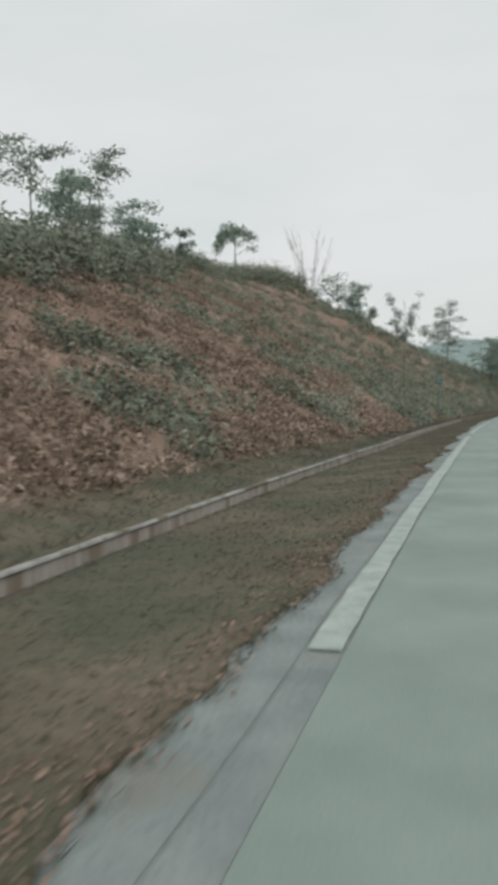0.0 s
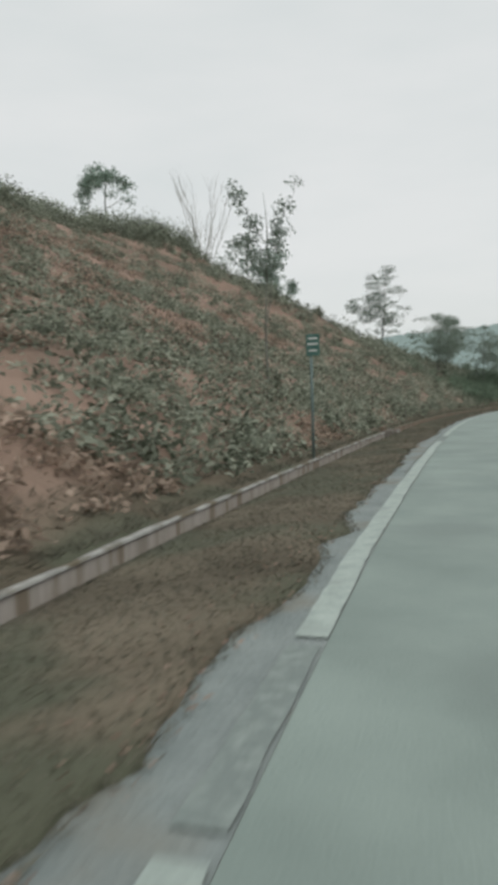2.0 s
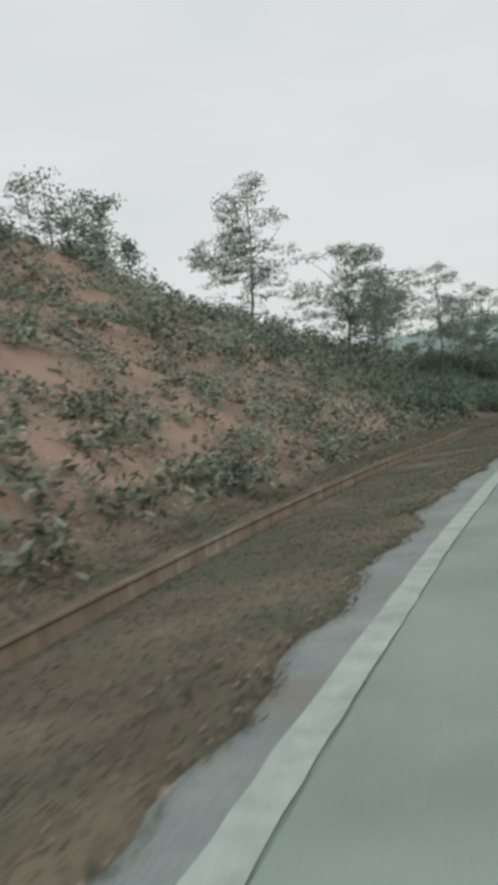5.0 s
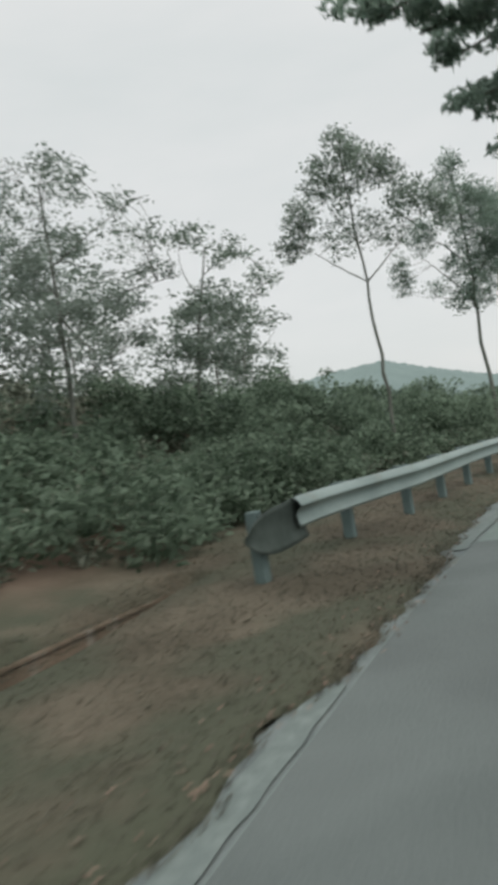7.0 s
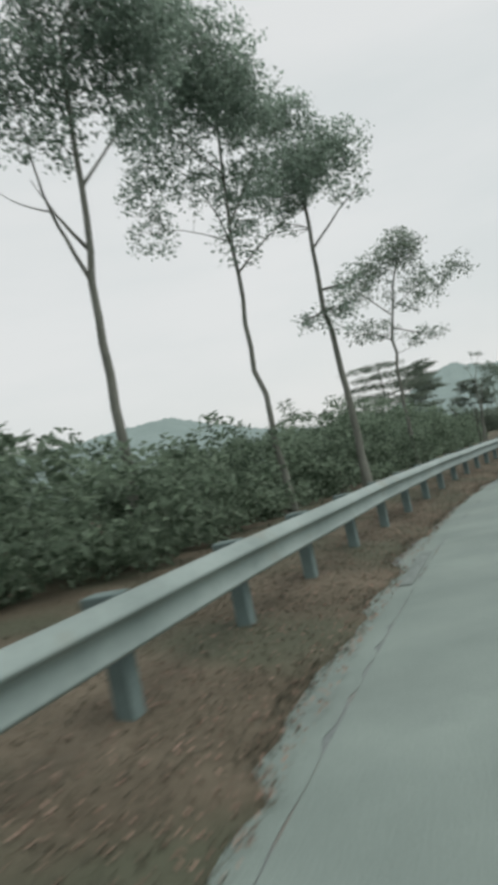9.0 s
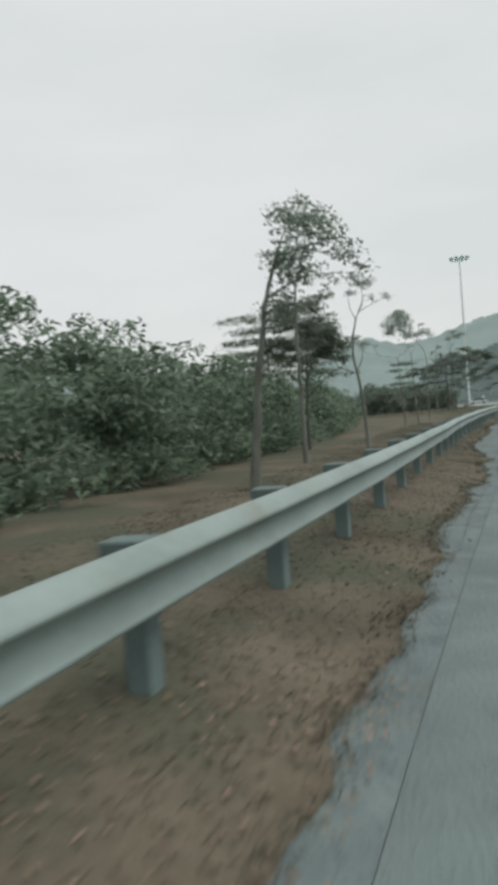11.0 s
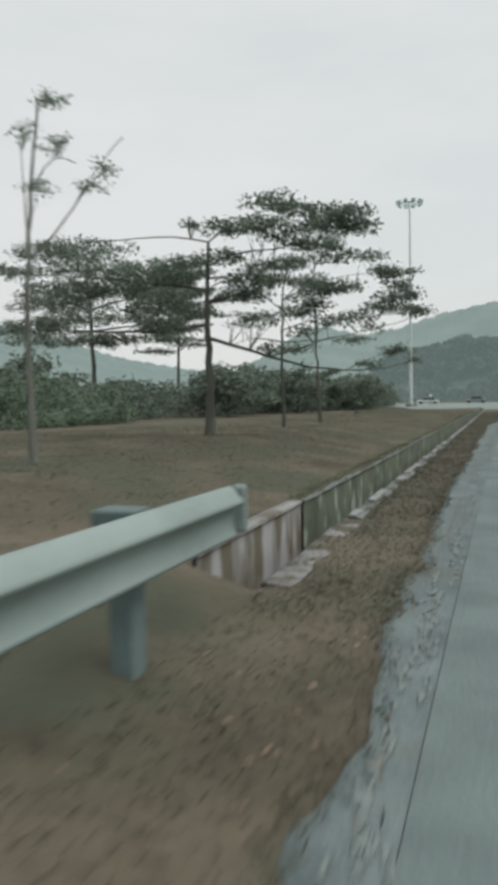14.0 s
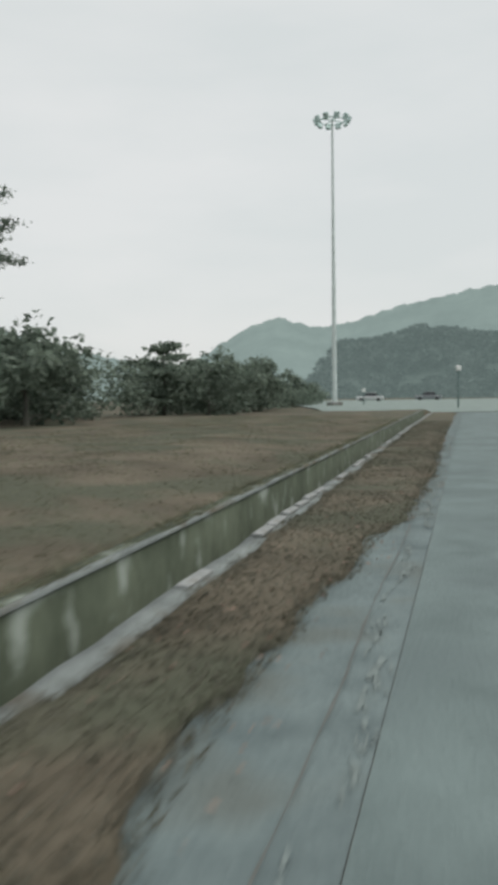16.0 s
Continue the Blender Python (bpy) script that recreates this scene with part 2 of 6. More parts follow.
M_GRASS = material("dry_mown_grass", (.068, .059, .041), (.162, .14, .104), scale=.8, rough=.95, bump=1.0, fine=18, third=(.077, .083, .057), third_at=.51, third_scale=.6)
M_MOSS = material("dark_mossy_drain_wall", (.048, .061, .041), (.119, .14, .101), scale=1.1, rough=.95, bump=.6, fine=9, third=(.238, .273, .24), third_at=.62, third_scale=2.6, stretch=(1.5, 1.5, .8))
M_STONE = material("pale_kerb_stone", (.2, .212, .208), (.36, .375, .368), scale=4.0, rough=.85, bump=.5, fine=30, third=(.22, .22, .205), third_at=.6, third_scale=5.0)
M_CHIP = material("scuffed_paint_chips", (.1544, .188, .182), (.2213, .263, .255), scale=9.0, rough=.85)
M_PALE = material("pale_stained_headwall", (.2, .205, .208), (.34, .343, .342), scale=2.0, rough=.9, bump=.5, fine=14, third=(.1, .09, .065), third_at=.5, third_scale=1.8, stretch=(1.8, 1.8, .5))
M_KERB = material("grey_drain_kerb", (.1283, .146, .143), (.2517, .28, .272), scale=3.0, rough=.9, bump=.5, fine=24, third=(.1235, .112, .085), third_at=.57, third_scale=1.7)
M_MUD = material("earth_stained_drain", (.1, .078, .055), (.2, .155, .115), scale=1.4, rough=.95, bump=.7, fine=9, third=(.25, .23, .2), third_at=.62, third_scale=1.6, stretch=(2.0, 2.0, .5))
M_TWIG = material("pale_bare_stems", (.27, .275, .25), (.4, .4, .37), scale=3.0, rough=.9, bump=.4, fine=18, stretch=(1, 1, .3))
M_LITTER = material("dead_leaves", (.16, .112, .085), (.31, .222, .175), scale=2, rough=.9, fine=10, per_piece=1.0)
M_BARK = material("grey_bark", (.12, .13, .11), (.25, .264, .231), scale=3.0, rough=.95, bump=.8, fine=22, stretch=(1, 1, .3))
M_BARK_DARK = material("dark_bark", (.075, .078, .068), (.15, .154, .127), scale=3.0, rough=.95, bump=.8, fine=22, stretch=(1, 1, .3))
M_LEAF = leafy("tree_leaves", (.176, .223, .182), (.312, .384, .32), see=.72)
M_LEAF_DARK = leafy("dark_tree_leaves", (.189, .251, .207), (.335, .429, .36), see=.74)
M_LEAF_PALE = leafy("pale_tree_leaves", (.188, .2326, .1958), (.3384, .4029, .3519), see=.6)
M_SHRUB = leafy("shrub_leaves", (.093, .108, .078), (.3999, .44, .355), see=.48)
M_THICKET = leafy("thicket_leaves", (.095, .137, .093), (.282, .371, .278), see=.62)
M_BRACKEN = leafy("dry_bracken", (.15, .118, .09), (.5, .4, .325), see=.45)
M_GROVE = leafy("grove_leaves", (.107, .14, .109), (.237, .295, .237), see=.42)
M_BLADE = leafy("dry_grass_blades", (.073, .073, .054), (.201, .197, .155), see=.5, scale=.8)
M_BLADE_DARK = leafy("dark_grass_tufts", (.0726, .072, .048), (.165, .156, .108), see=.4, scale=.8)
M_BLADE_GREEN = leafy("olive_grass_blades", (.096, .101, .066), (.234, .242, .166), see=.5, scale=.8)
M_SIGN = material("green_sign_paint", (.06, .14, .12), (.08, .18, .15), scale=6, rough=.5)
M_WHITE = material("white_sign_paint", (.62, .64, .62), (.75, .76, .74), scale=6, rough=.5)
# mast and floodlight base colours are lifted pale to stand for distance haze
M_LAMP = material("haze_pale_lamp_housing", (.414, .538, .516), (.58, .718, .695), scale=4, rough=.5, metal=.3)
M_MAST = material("haze_pale_mast_steel", (.528, .592, .576), (.688, .752, .736), scale=2, rough=.6, metal=.2)
M_GLASS = material("dark_car_glass", (.02, .025, .03), (.04, .045, .05), scale=4, rough=.1, spec=.6)
M_CAR = material("silver_car_paint", (.5, .52, .52), (.6, .62, .62), scale=3, rough=.3, metal=.3)
M_CAR2 = material("grey_car_paint", (.2, .22, .23), (.26, .28, .29), scale=3, rough=.3, metal=.3)
M_TYRE = material("tyre_rubber", (.02, .02, .02), (.035, .035, .035), scale=9, rough=.9)
# hills and their tree heads carry painted haze: they glow pale by themselves
M_HILL = distant("hazed_far_hill", (.05, .085, .075), (.13, .18, .165), (.42, .52, .50), .5, .03)
M_HILL2 = distant("hazed_wooded_hillside", (.035, .055, .048), (.14, .175, .16), (.2, .262, .252), .5, .09)


# ---------------------------------------------------------------- mesh tools
def mesh_of(name, verts, faces, mats, smooth=False, slots=None):
    """A mesh from arrays: faces all with the same number of corners."""
    verts, faces = np.asarray(verts, np.float32).reshape(-1, 3), np.asarray(faces, np.int32)
    me = bpy.data.meshes.new(name)
    n, k = faces.shape
    me.vertices.add(len(verts))
    me.vertices.foreach_set("co", verts.ravel())
    me.loops.add(n * k)
    me.loops.foreach_set("vertex_index", faces.ravel())
    me.polygons.add(n)
    me.polygons.foreach_set("loop_start", np.arange(0, n * k, k, dtype=np.int32))
    if smooth:
        me.polygons.foreach_set("use_smooth", np.ones(n, bool))
    for m in mats if isinstance(mats, (list, tuple)) else [mats]:
        me.materials.append(m)
    if slots is not None:
        me.polygons.foreach_set("material_index", np.asarray(slots, np.int32))
    me.update(calc_edges=True)
    return me


def child(name, me, parent, label=""):
    ob = new(name, me)
    ob.parent = parent
    return tagged(ob, label) if label else ob


def part(name, bm, mat, parent, label="", smooth=False):
    """Links a bmesh as one mesh object under a thing or under a part."""
    me = bpy.data.meshes.new(name)
    if smooth:
        for f in bm.faces:
            f.smooth = True
    bm.to_mesh(me)
    bm.free()
    me.materials.append(mat)
    return child(name, me, parent, label)


def thing(name, place, label, category, group="", turn=0.0):
    ob = new(name)
    ob.matrix_world = Matrix.Translation(place) @ Matrix.Rotation(turn, 4, "Z")
    ob.empty_display_size = .2
    return tagged(ob, label, category, group)


def grid_faces(rows, cols):
    i = (np.arange(rows - 1)[:, None] * cols + np.arange(cols - 1)[None]).ravel()
    return np.stack([i, i + 1, i + cols + 1, i + cols], 1)


def box(bm, size, centre, bevel=.0, turn=None):
    """Adds a box with softened edges to a bmesh."""
    b2 = bmesh.new()
    bmesh.ops.create_cube(b2, size=1)
    bmesh.ops.scale(b2, vec=size, verts=b2.verts)
    if bevel:
        bmesh.ops.bevel(b2, geom=b2.edges[:], offset=bevel, segments=2, affect="EDGES", profile=.5)
    if turn is not None:
        bmesh.ops.transform(b2, matrix=turn, verts=b2.verts)
    bmesh.ops.translate(b2, vec=centre, verts=b2.verts)
    me = bpy.data.meshes.new("tmp")
    b2.to_mesh(me)
    b2.free()
    bm.from_mesh(me)
    bpy.data.meshes.remove(me)
    return bm


def tube_arrays(path, radii, sides=7):
    """Verts and faces of a tapered tube along a path."""
    path, radii = np.asarray(path, float), np.asarray(radii, float)
    t = np.gradient(path, axis=0)
    t /= np.linalg.norm(t, axis=1, keepdims=True) + 1e-9
    ref = np.where(np.abs(t[:, 2:3]) > .9, np.array([[1.0, 0, 0]]), np.array([[0, 0, 1.0]]))
    u = np.cross(t, ref)
    u /= np.linalg.norm(u, axis=1, keepdims=True) + 1e-9
    v = np.cross(t, u)
    a = np.linspace(0, 2 * math.pi, sides, endpoint=False)
    ring = path[:, None] + radii[:, None, None] * (np.cos(a)[None, :, None] * u[:, None] + np.sin(a)[None, :, None] * v[:, None])
    n = len(path)
    i = (np.arange(n - 1)[:, None] * sides + np.arange(sides)[None])
    j = (np.arange(n - 1)[:, None] * sides + (np.arange(sides)[None] + 1) % sides)
    return ring.reshape(-1, 3), np.stack([i, j, j + sides, i + sides], -1).reshape(-1, 4)


def joined(pieces):
    verts, faces, k = [], [], 0
    for v, f in pieces:
        verts.append(v)
        faces.append(f + k)
        k += len(v)
    return np.concatenate(verts), np.concatenate(faces)


def leaf_arrays(rng, centres, radii, count, length, width, droop=.25, shell=.5):
    """Many small leaves round clump centres: radii rows of (rx, ry, rz)."""
    m = len(centres)
    d = rng.normal(size=(m, count, 3))
    d /= np.linalg.norm(d, axis=2, keepdims=True)
    r = rng.random((m, count, 1)) ** shell
    p = (centres[:, None] + d * r * radii[:, None]).reshape(-1, 3)
    n = len(p)
    axis = rng.normal(size=(n, 3))
    axis[:, 2] = axis[:, 2] * .5 - droop
    axis /= np.linalg.norm(axis, axis=1, keepdims=True)
    nor = rng.normal(size=(n, 3))
    nor[:, 2] += .8
    side = np.cross(axis, nor)
    side /= np.linalg.norm(side, axis=1, keepdims=True) + 1e-9
    ln = length * (.6 + .8 * rng.random((n, 1)))
    wd = width * (.6 + .8 * rng.random((n, 1)))
    up = np.cross(side, axis) * ln * .12
    verts = np.stack([p - axis * ln * .5, p + side * wd * .5 + up, p + axis * ln * .5, p - side * wd * .5 + up], 1).reshape(-1, 3)
    return verts, np.arange(n * 4, dtype=np.int32).reshape(-1, 4)


# ---------------------------------------------------------------- ground
rng = np.random.default_rng(4)
S_ROWS = np.concatenate([np.arange(-60, -4, 2.0), np.arange(-4, 216, .16), np.arange(216, 262, 1.0), np.arange(262, 360, 7.0), np.arange(360, 1150, 40.0)])
_rows = []
for s in S_ROWS:
    g, dn, dw = float(grass_d(s)), float(drain_d(s)), float(drain_w(s))
    if s > 256:
        dn, dw = dn + (s - 256) * .05, dw
    jag = float(np.interp(s, JAG_S, JAG_D))
    df = dn + dw
    cols = [-80.2, -80.1, -50, -22, -11, -7.4, -7.2, g + jag, g + jag + .03]
    cols += [g + .12 + (dn - g - .12) * f for f in (.08, .2, .34, .48, .62, .76, .9)] + [dn + .015, dn + .022, df + .022, df + .03]
    cols += [df + x for x in (.25, .6, 1.0, 1.5, 2.0, 2.6, 3.3, 4.2, 5.2, 6.4, 7.8, 9.5, 11.5, 14, 17, 20, 23.5, 27, 31, 36, 42, 50, 65, 90, 140, 300)]
    cols = np.array(cols)
    z = ground_z(s, cols)
    z[6:8] = -.2
    z[8] = .018
    if float(drained(s)):
        z[17:19] = -.75
        z[16], z[19] = (-.1, -.04) if s < 100 else (.03, .19)
    else:
        z[17:19] = ground_z(s, cols[17:19])
    if s > 256:
        z[:] = np.minimum(z, .12)
        z[6:14] = -.2 if s < 330 else -.05
    row = at(np.full(len(cols), s), cols, z)
    # far to the right the land runs on in one direction
    row[0, :2] += 420 * np.array([math.cos(.42), -math.sin(.42)])
    row[1, :2] += 90 * np.array([math.cos(.42), -math.sin(.42)])
    _rows.append(np.concatenate([row, cols[:, None]], 1))
_g = np.array(_rows)
nr, nc = _g.shape[:2]
_bare = smooth01((_g[:, :, 3] - (drain_d(S_ROWS) + drain_w(S_ROWS) + .7 * foot_w(S_ROWS))[:, None]) / .9) * (1 - smooth01((S_ROWS[:, None] - 88) / 16))
gme = mesh_of("ground", _g[:, :, :3], grid_faces(nr, nc)[:, ::-1], M_GRASS, smooth=True)
at_bare = gme.attributes.new("bare", "FLOAT", "POINT")
at_bare.data.foreach_set("value", _bare.ravel().astype(np.float32))
ground = tagged(new("ground", gme), "dry mown roadside grass and a bare red cut slope", "ground", kind="structure")
# the red earth of the cutting shows where the slope is bare
_n, _l = M_GRASS.node_tree.nodes, M_GRASS.node_tree.links
_b = _n["Principled BSDF"]
_grass_col = _b.inputs["Base Color"].links[0].from_socket
_att = _n.new("ShaderNodeAttribute")
_att.attribute_name = "bare"
_soil, _tc2 = _n.new("ShaderNodeTexNoise"), _n.new("ShaderNodeTexCoord")
_soil.inputs["Scale"].default_value, _soil.inputs["Detail"].default_value = .55, 6.0
_l.new(_tc2.outputs["Object"], _soil.inputs["Vector"])
_sr = _n.new("ShaderNodeValToRGB")
_sr.color_ramp.elements[0].color, _sr.color_ramp.elements[1].color = (.15, .11, .084, 1), (.25, .178, .14, 1)
_sr.color_ramp.elements[0].position, _sr.color_ramp.elements[1].position = .35, .62
_l.new(_soil.outputs["Fac"], _sr.inputs["Fac"])
_mx = _n.new("ShaderNodeMix")
_mx.data_type = "RGBA"
_l.new(_att.outputs["Fac"], _mx.inputs["Factor"])
_l.new(_grass_col, _mx.inputs[6])
_l.new(_sr.outputs["Color"], _mx.inputs[7])
_l.new(_mx.outputs[2], _b.inputs["Base Color"])

# ---------------------------------------------------------------- road
def strip(name, rows_s, cols_of, mat, z0=0.0, thick=0.0):
    """A band along the road; cols_of(s) gives its lateral places."""
    pts = []
    for s in rows_s:
        c = np.array(cols_of(s), float)
        pts.append(at(np.full(len(c), s), c, np.full(len(c), z0)))
    pts = np.array(pts)
    return mesh_of(name, pts, grid_faces(*pts.shape[:2])[:, ::-1], mat, smooth=True)


R_S = np.concatenate([np.arange(-60, 0, 3.0), np.arange(0, 256, 1.0), [256.0]])
R_A, R_B = R_S[R_S <= 128], R_S[R_S >= 128]
road = tagged(new("road", strip("road", R_A, lambda s: [-7.3, -4.5, -2, -.6, edge_d(s) - .003], M_ROAD)), "worn grey concrete carriageway with dark joints", "road", kind="structure")
shoulder = tagged(new("pavement", strip("pavement", R_A, lambda s: [edge_d(s) + .003, edge_d(s) + .3, grass_d(s) + .15], M_SHOULDER, -.008)), "old bluish asphalt shoulder broken along its grass edge", "shoulder", kind="structure")
tagged(new("road", strip("road", R_B, lambda s: [-7.3, -4.5, -2, -.6, edge_d(s) - .003], M_ROAD_LATER)), "grey asphalt carriageway beside the rail and drain", "road", kind="structure")
tagged(new("pavement", strip("pavement", R_B, lambda s: [edge_d(s) + .003, edge_d(s) + .3, grass_d(s) + .18], M_SHOULDER_LATER, -.008)), "rough cracked asphalt shoulder with worn paint", "shoulder", kind="structure")
joint = child("joint", strip("joint", R_S, lambda s: [edge_d(s) - .0045, edge_d(s) + .0045], M_TAR, -.012), road)


def line_strip(name, s0, s1, off0, off1, mat, parent, z=.004, step=.18, wob=.006, rag=.004):
    rows = np.arange(s0, s1 + .01, step)
    r = np.random.default_rng(int(abs(s0) * 10 + off0 * 1000) + 1)
    n = len(rows)
    a = edge_d(rows) + off0 + wob * np.sin(rows * 1.7) + r.normal(size=n) * rag
    b = edge_d(rows) + off1 + wob * np.sin(rows * 1.7) + r.normal(size=n) * rag
    pts = np.stack([at(rows, a, z), at(rows, b, z)], 1)
    return child(name, mesh_of(name, pts, grid_faces(n, 2)[:, ::-1], mat), parent)


# the line is worn away in places
line_strip("edge_line", -30, -1, .012, .18, M_PAINT, shoulder)
line_strip("edge_line", 3.6, 26.2, .012, .18, M_PAINT, shoulder)
line_strip("edge_line", 28.0, 43.9, .012, .18, M_PAINT, shoulder)
line_strip("edge_line", 43.96, 46.26, .014, .178, M_PAINT_OLD, shoulder, rag=.004)
line_strip("edge_line", 46.3, 84.6, .012, .18, M_PAINT, shoulder)
line_strip("edge_line", 26.25, 27.95, .014, .178, M_PAINT_OLD, shoulder, rag=.004)
line_strip("edge_line", 84.6, 89.0, .028, .175, M_PAINT_OLD, shoulder, rag=.008)
line_strip("edge_line", 92.6, 98.6, .028, .19, M_PAINT_OLD, shoulder, rag=.008)
line_strip("edge_line", 98.65, 106.4, .028, .19, M_PAINT, shoulder)
line_strip("edge_line", 106.45, 112, .028, .18, M_PAINT_OLD, shoulder)
line_strip("edge_strip", 104.5, 127.5, .012, .34, M_ROAD, shoulder, z=-.004, rag=.02)
line_strip("edge_line", 117.4, 119.2, .05, .18, M_PAINT_OLD, shoulder)
# the last of the edge line is worn down to chips of paint
_k = np.random.default_rng(12)
_n = 9000
_cs = np.concatenate([_k.uniform(176, 250, _n - 700), _k.uniform(161, 171, 700)])
_co = .1 + _k.normal(size=_n) * .034
_co[_n - 700:] = .17 + _k.normal(size=700) * .06
_keep = (lumps(_cs, _co * 8, .5, 2.0) + .6 * lumps(_cs, _co, 2.2, 6.0)) > -.15
_cs, _co = _cs[_keep], _co[_keep]
_cl, _cw = _k.uniform(.012, .06, len(_cs)), _k.uniform(.003, .01, len(_cs))
_sk = _k.normal(size=(4, len(_cs))) * .006
_cz = _k.uniform(.0005, .0045, len(_cs))
_cd = edge_d(_cs) + _co
_pts = np.stack([at(_cs - _cl + _sk[0], _cd - _cw, _cz), at(_cs + _cl * .6, _cd - _cw + _sk[1], _cz), at(_cs + _cl + _sk[2], _cd + _cw, _cz), at(_cs - _cl * .5, _cd + _cw + _sk[3], _cz)], 1)
child("edge_line", mesh_of("edge_line", _pts, np.arange(len(_cs) * 4).reshape(-1, 4)[:, ::-1], M_CHIP), shoulder)
line_strip("crack", -8, 24, .2, .204, M_TAR, shoulder, wob=.01, rag=.001)
line_strip("crack", 36, 50, .212, .226, M_TAR, shoulder, wob=.01, rag=.002)
line_strip("crack", 142, 158, .15, .158, M_TAR, shoulder, wob=.02, rag=.004)
line_strip("crack", 182, 252, .21, .217, M_TAR, shoulder, wob=.012, rag=.003)
# ragged break in the shoulder
_rs = np.arange(159.6, 172.0, .11)
_kink = np.cumsum(rng.uniform(.12, .7, 60)) + 159
_jog = rng.normal(size=60) * .032
_off = .42 + .08 * np.sin(_rs * .8) + np.interp(_rs, _kink, _jog) + rng.normal(size=len(_rs)) * .006
_bw = np.clip(.0035 + .0035 * np.sin(_rs * 4.3) + .003 * np.sin(_rs * 11.7) + rng.normal(size=len(_rs)) * .003, .001, .014)
_pts = np.stack([at(_rs, edge_d(_rs) + _off - _bw, -.003), at(_rs, edge_d(_rs) + _off + _bw, -.003)], 1)
child("crack", mesh_of("crack", _pts, grid_faces(len(_rs), 2)[:, ::-1], M_CRACK), shoulder)
# short breaks along the road's edge
for _s0, _s1, _w in ((149.3, 151.6, .01), (152.6, 156.0, .012), (157.5, 161.0, .003), (163.0, 168.0, .0025)):
    _q = np.arange(_s0, _s1, .1)
    _u = np.linspace(0, 1, len(_q))
    _m = edge_d(_q) + .045 + .015 * np.sin(_q * 3.1) + rng.normal(size=len(_q)) * .006
    _h = np.clip(_w * np.sin(_u * math.pi) * (.7 + .5 * np.sin(_q * 7.7) + .3 * rng.normal(size=len(_q))) + .0015, .0015, .03)
    _pts = np.stack([at(_q, _m - _h, -.0025), at(_q, _m + _h, -.0025)], 1)
    child("crack", mesh_of("crack", _pts, grid_faces(len(_q), 2)[:, ::-1], M_CRACK), shoulder)
# a tongue of earth and grass lies over the shoulder along the road's edge
_q = np.arange(168.2, 175.0, .09)
_w = np.interp(_q, [168.2, 169.5, 171.0, 172.6, 173.6, 175.0], [.03, .12, .27, .3, .4, .1]) * (1 + .18 * np.sin(_q * 5.1) + .12 * np.sin(_q * 13.7)) + rng.normal(size=len(_q)) * .012
_pts = np.stack([at(_q, edge_d(_q) + .015 + .02 * np.sin(_q * 9) + _w * f, z) for f, z in ((0, -.011), (.06, .012), (.3, .03), (.65, .034), (.92, .014), (1, -.011))], 1)
tagged(child("verge_tongue", mesh_of("verge_tongue", _pts, grid_faces(len(_q), 6)[:, ::-1], M_GRASS, smooth=True), ground), "strip of earth and dry grass over old asphalt")
# joints across the road
for s in (119.6,):
    _d = np.linspace(-7.2, float(edge_d(s)), 7)
    _p = np.stack([at(np.full(7, s) - .004, _d, .0025), at(np.full(7, s) + .004, _d, .0025)])
    child("joint", mesh_of("joint", _p, grid_faces(2, 7), M_TAR), road)
_d = np.linspace(-7.2, 1.2, 9)
for _s0, _s1, _m in ((79.5, 79.68, M_PAINT_OLD), (79.69, 79.75, M_TAR)):
    _p = np.stack([at(_s0 + .02 * np.sin(_d * 4), _d, .003), at(_s1 + .02 * np.sin(_d * 4), _d, .003)])
    child("patched_joint", mesh_of("patched_joint", _p, grid_faces(2, 9), _m), road)

# a darker mottled grey stretch beyond the patched joint
_rs = np.arange(79.78, 93.3, .6)
_w = np.interp(_rs, [79.7, 90.5, 93.3], [1, 1, .6])
_p = np.stack([at(_rs, edge_d(_rs) - .01 - (7.2 + edge_d(_rs)) * _w * f, .0035) for f in (0, .2, .5, .8, 1)], 1)
child("darker_stretch", mesh_of("darker_stretch", _p, grid_faces(len(_rs), 5), M_ROAD_DARKER, smooth=True), road, "darker mottled grey stretch of the road")

# junction ahead
_js = np.arange(256, 345, 6.0)
_pts = np.array([at(np.full(8, s), np.linspace(-160, 9 + (s - 256) * .3, 8), np.full(8, .03 if s < 258 else .2)) for s in _js])
junction = tagged(new("road_junction", mesh_of("road_junction", _pts, grid_faces(*_pts.shape[:2])[:, ::-1], M_ROAD, smooth=True)), "pale wide concrete road crossing ahead of the verge", "road", kind="structure")

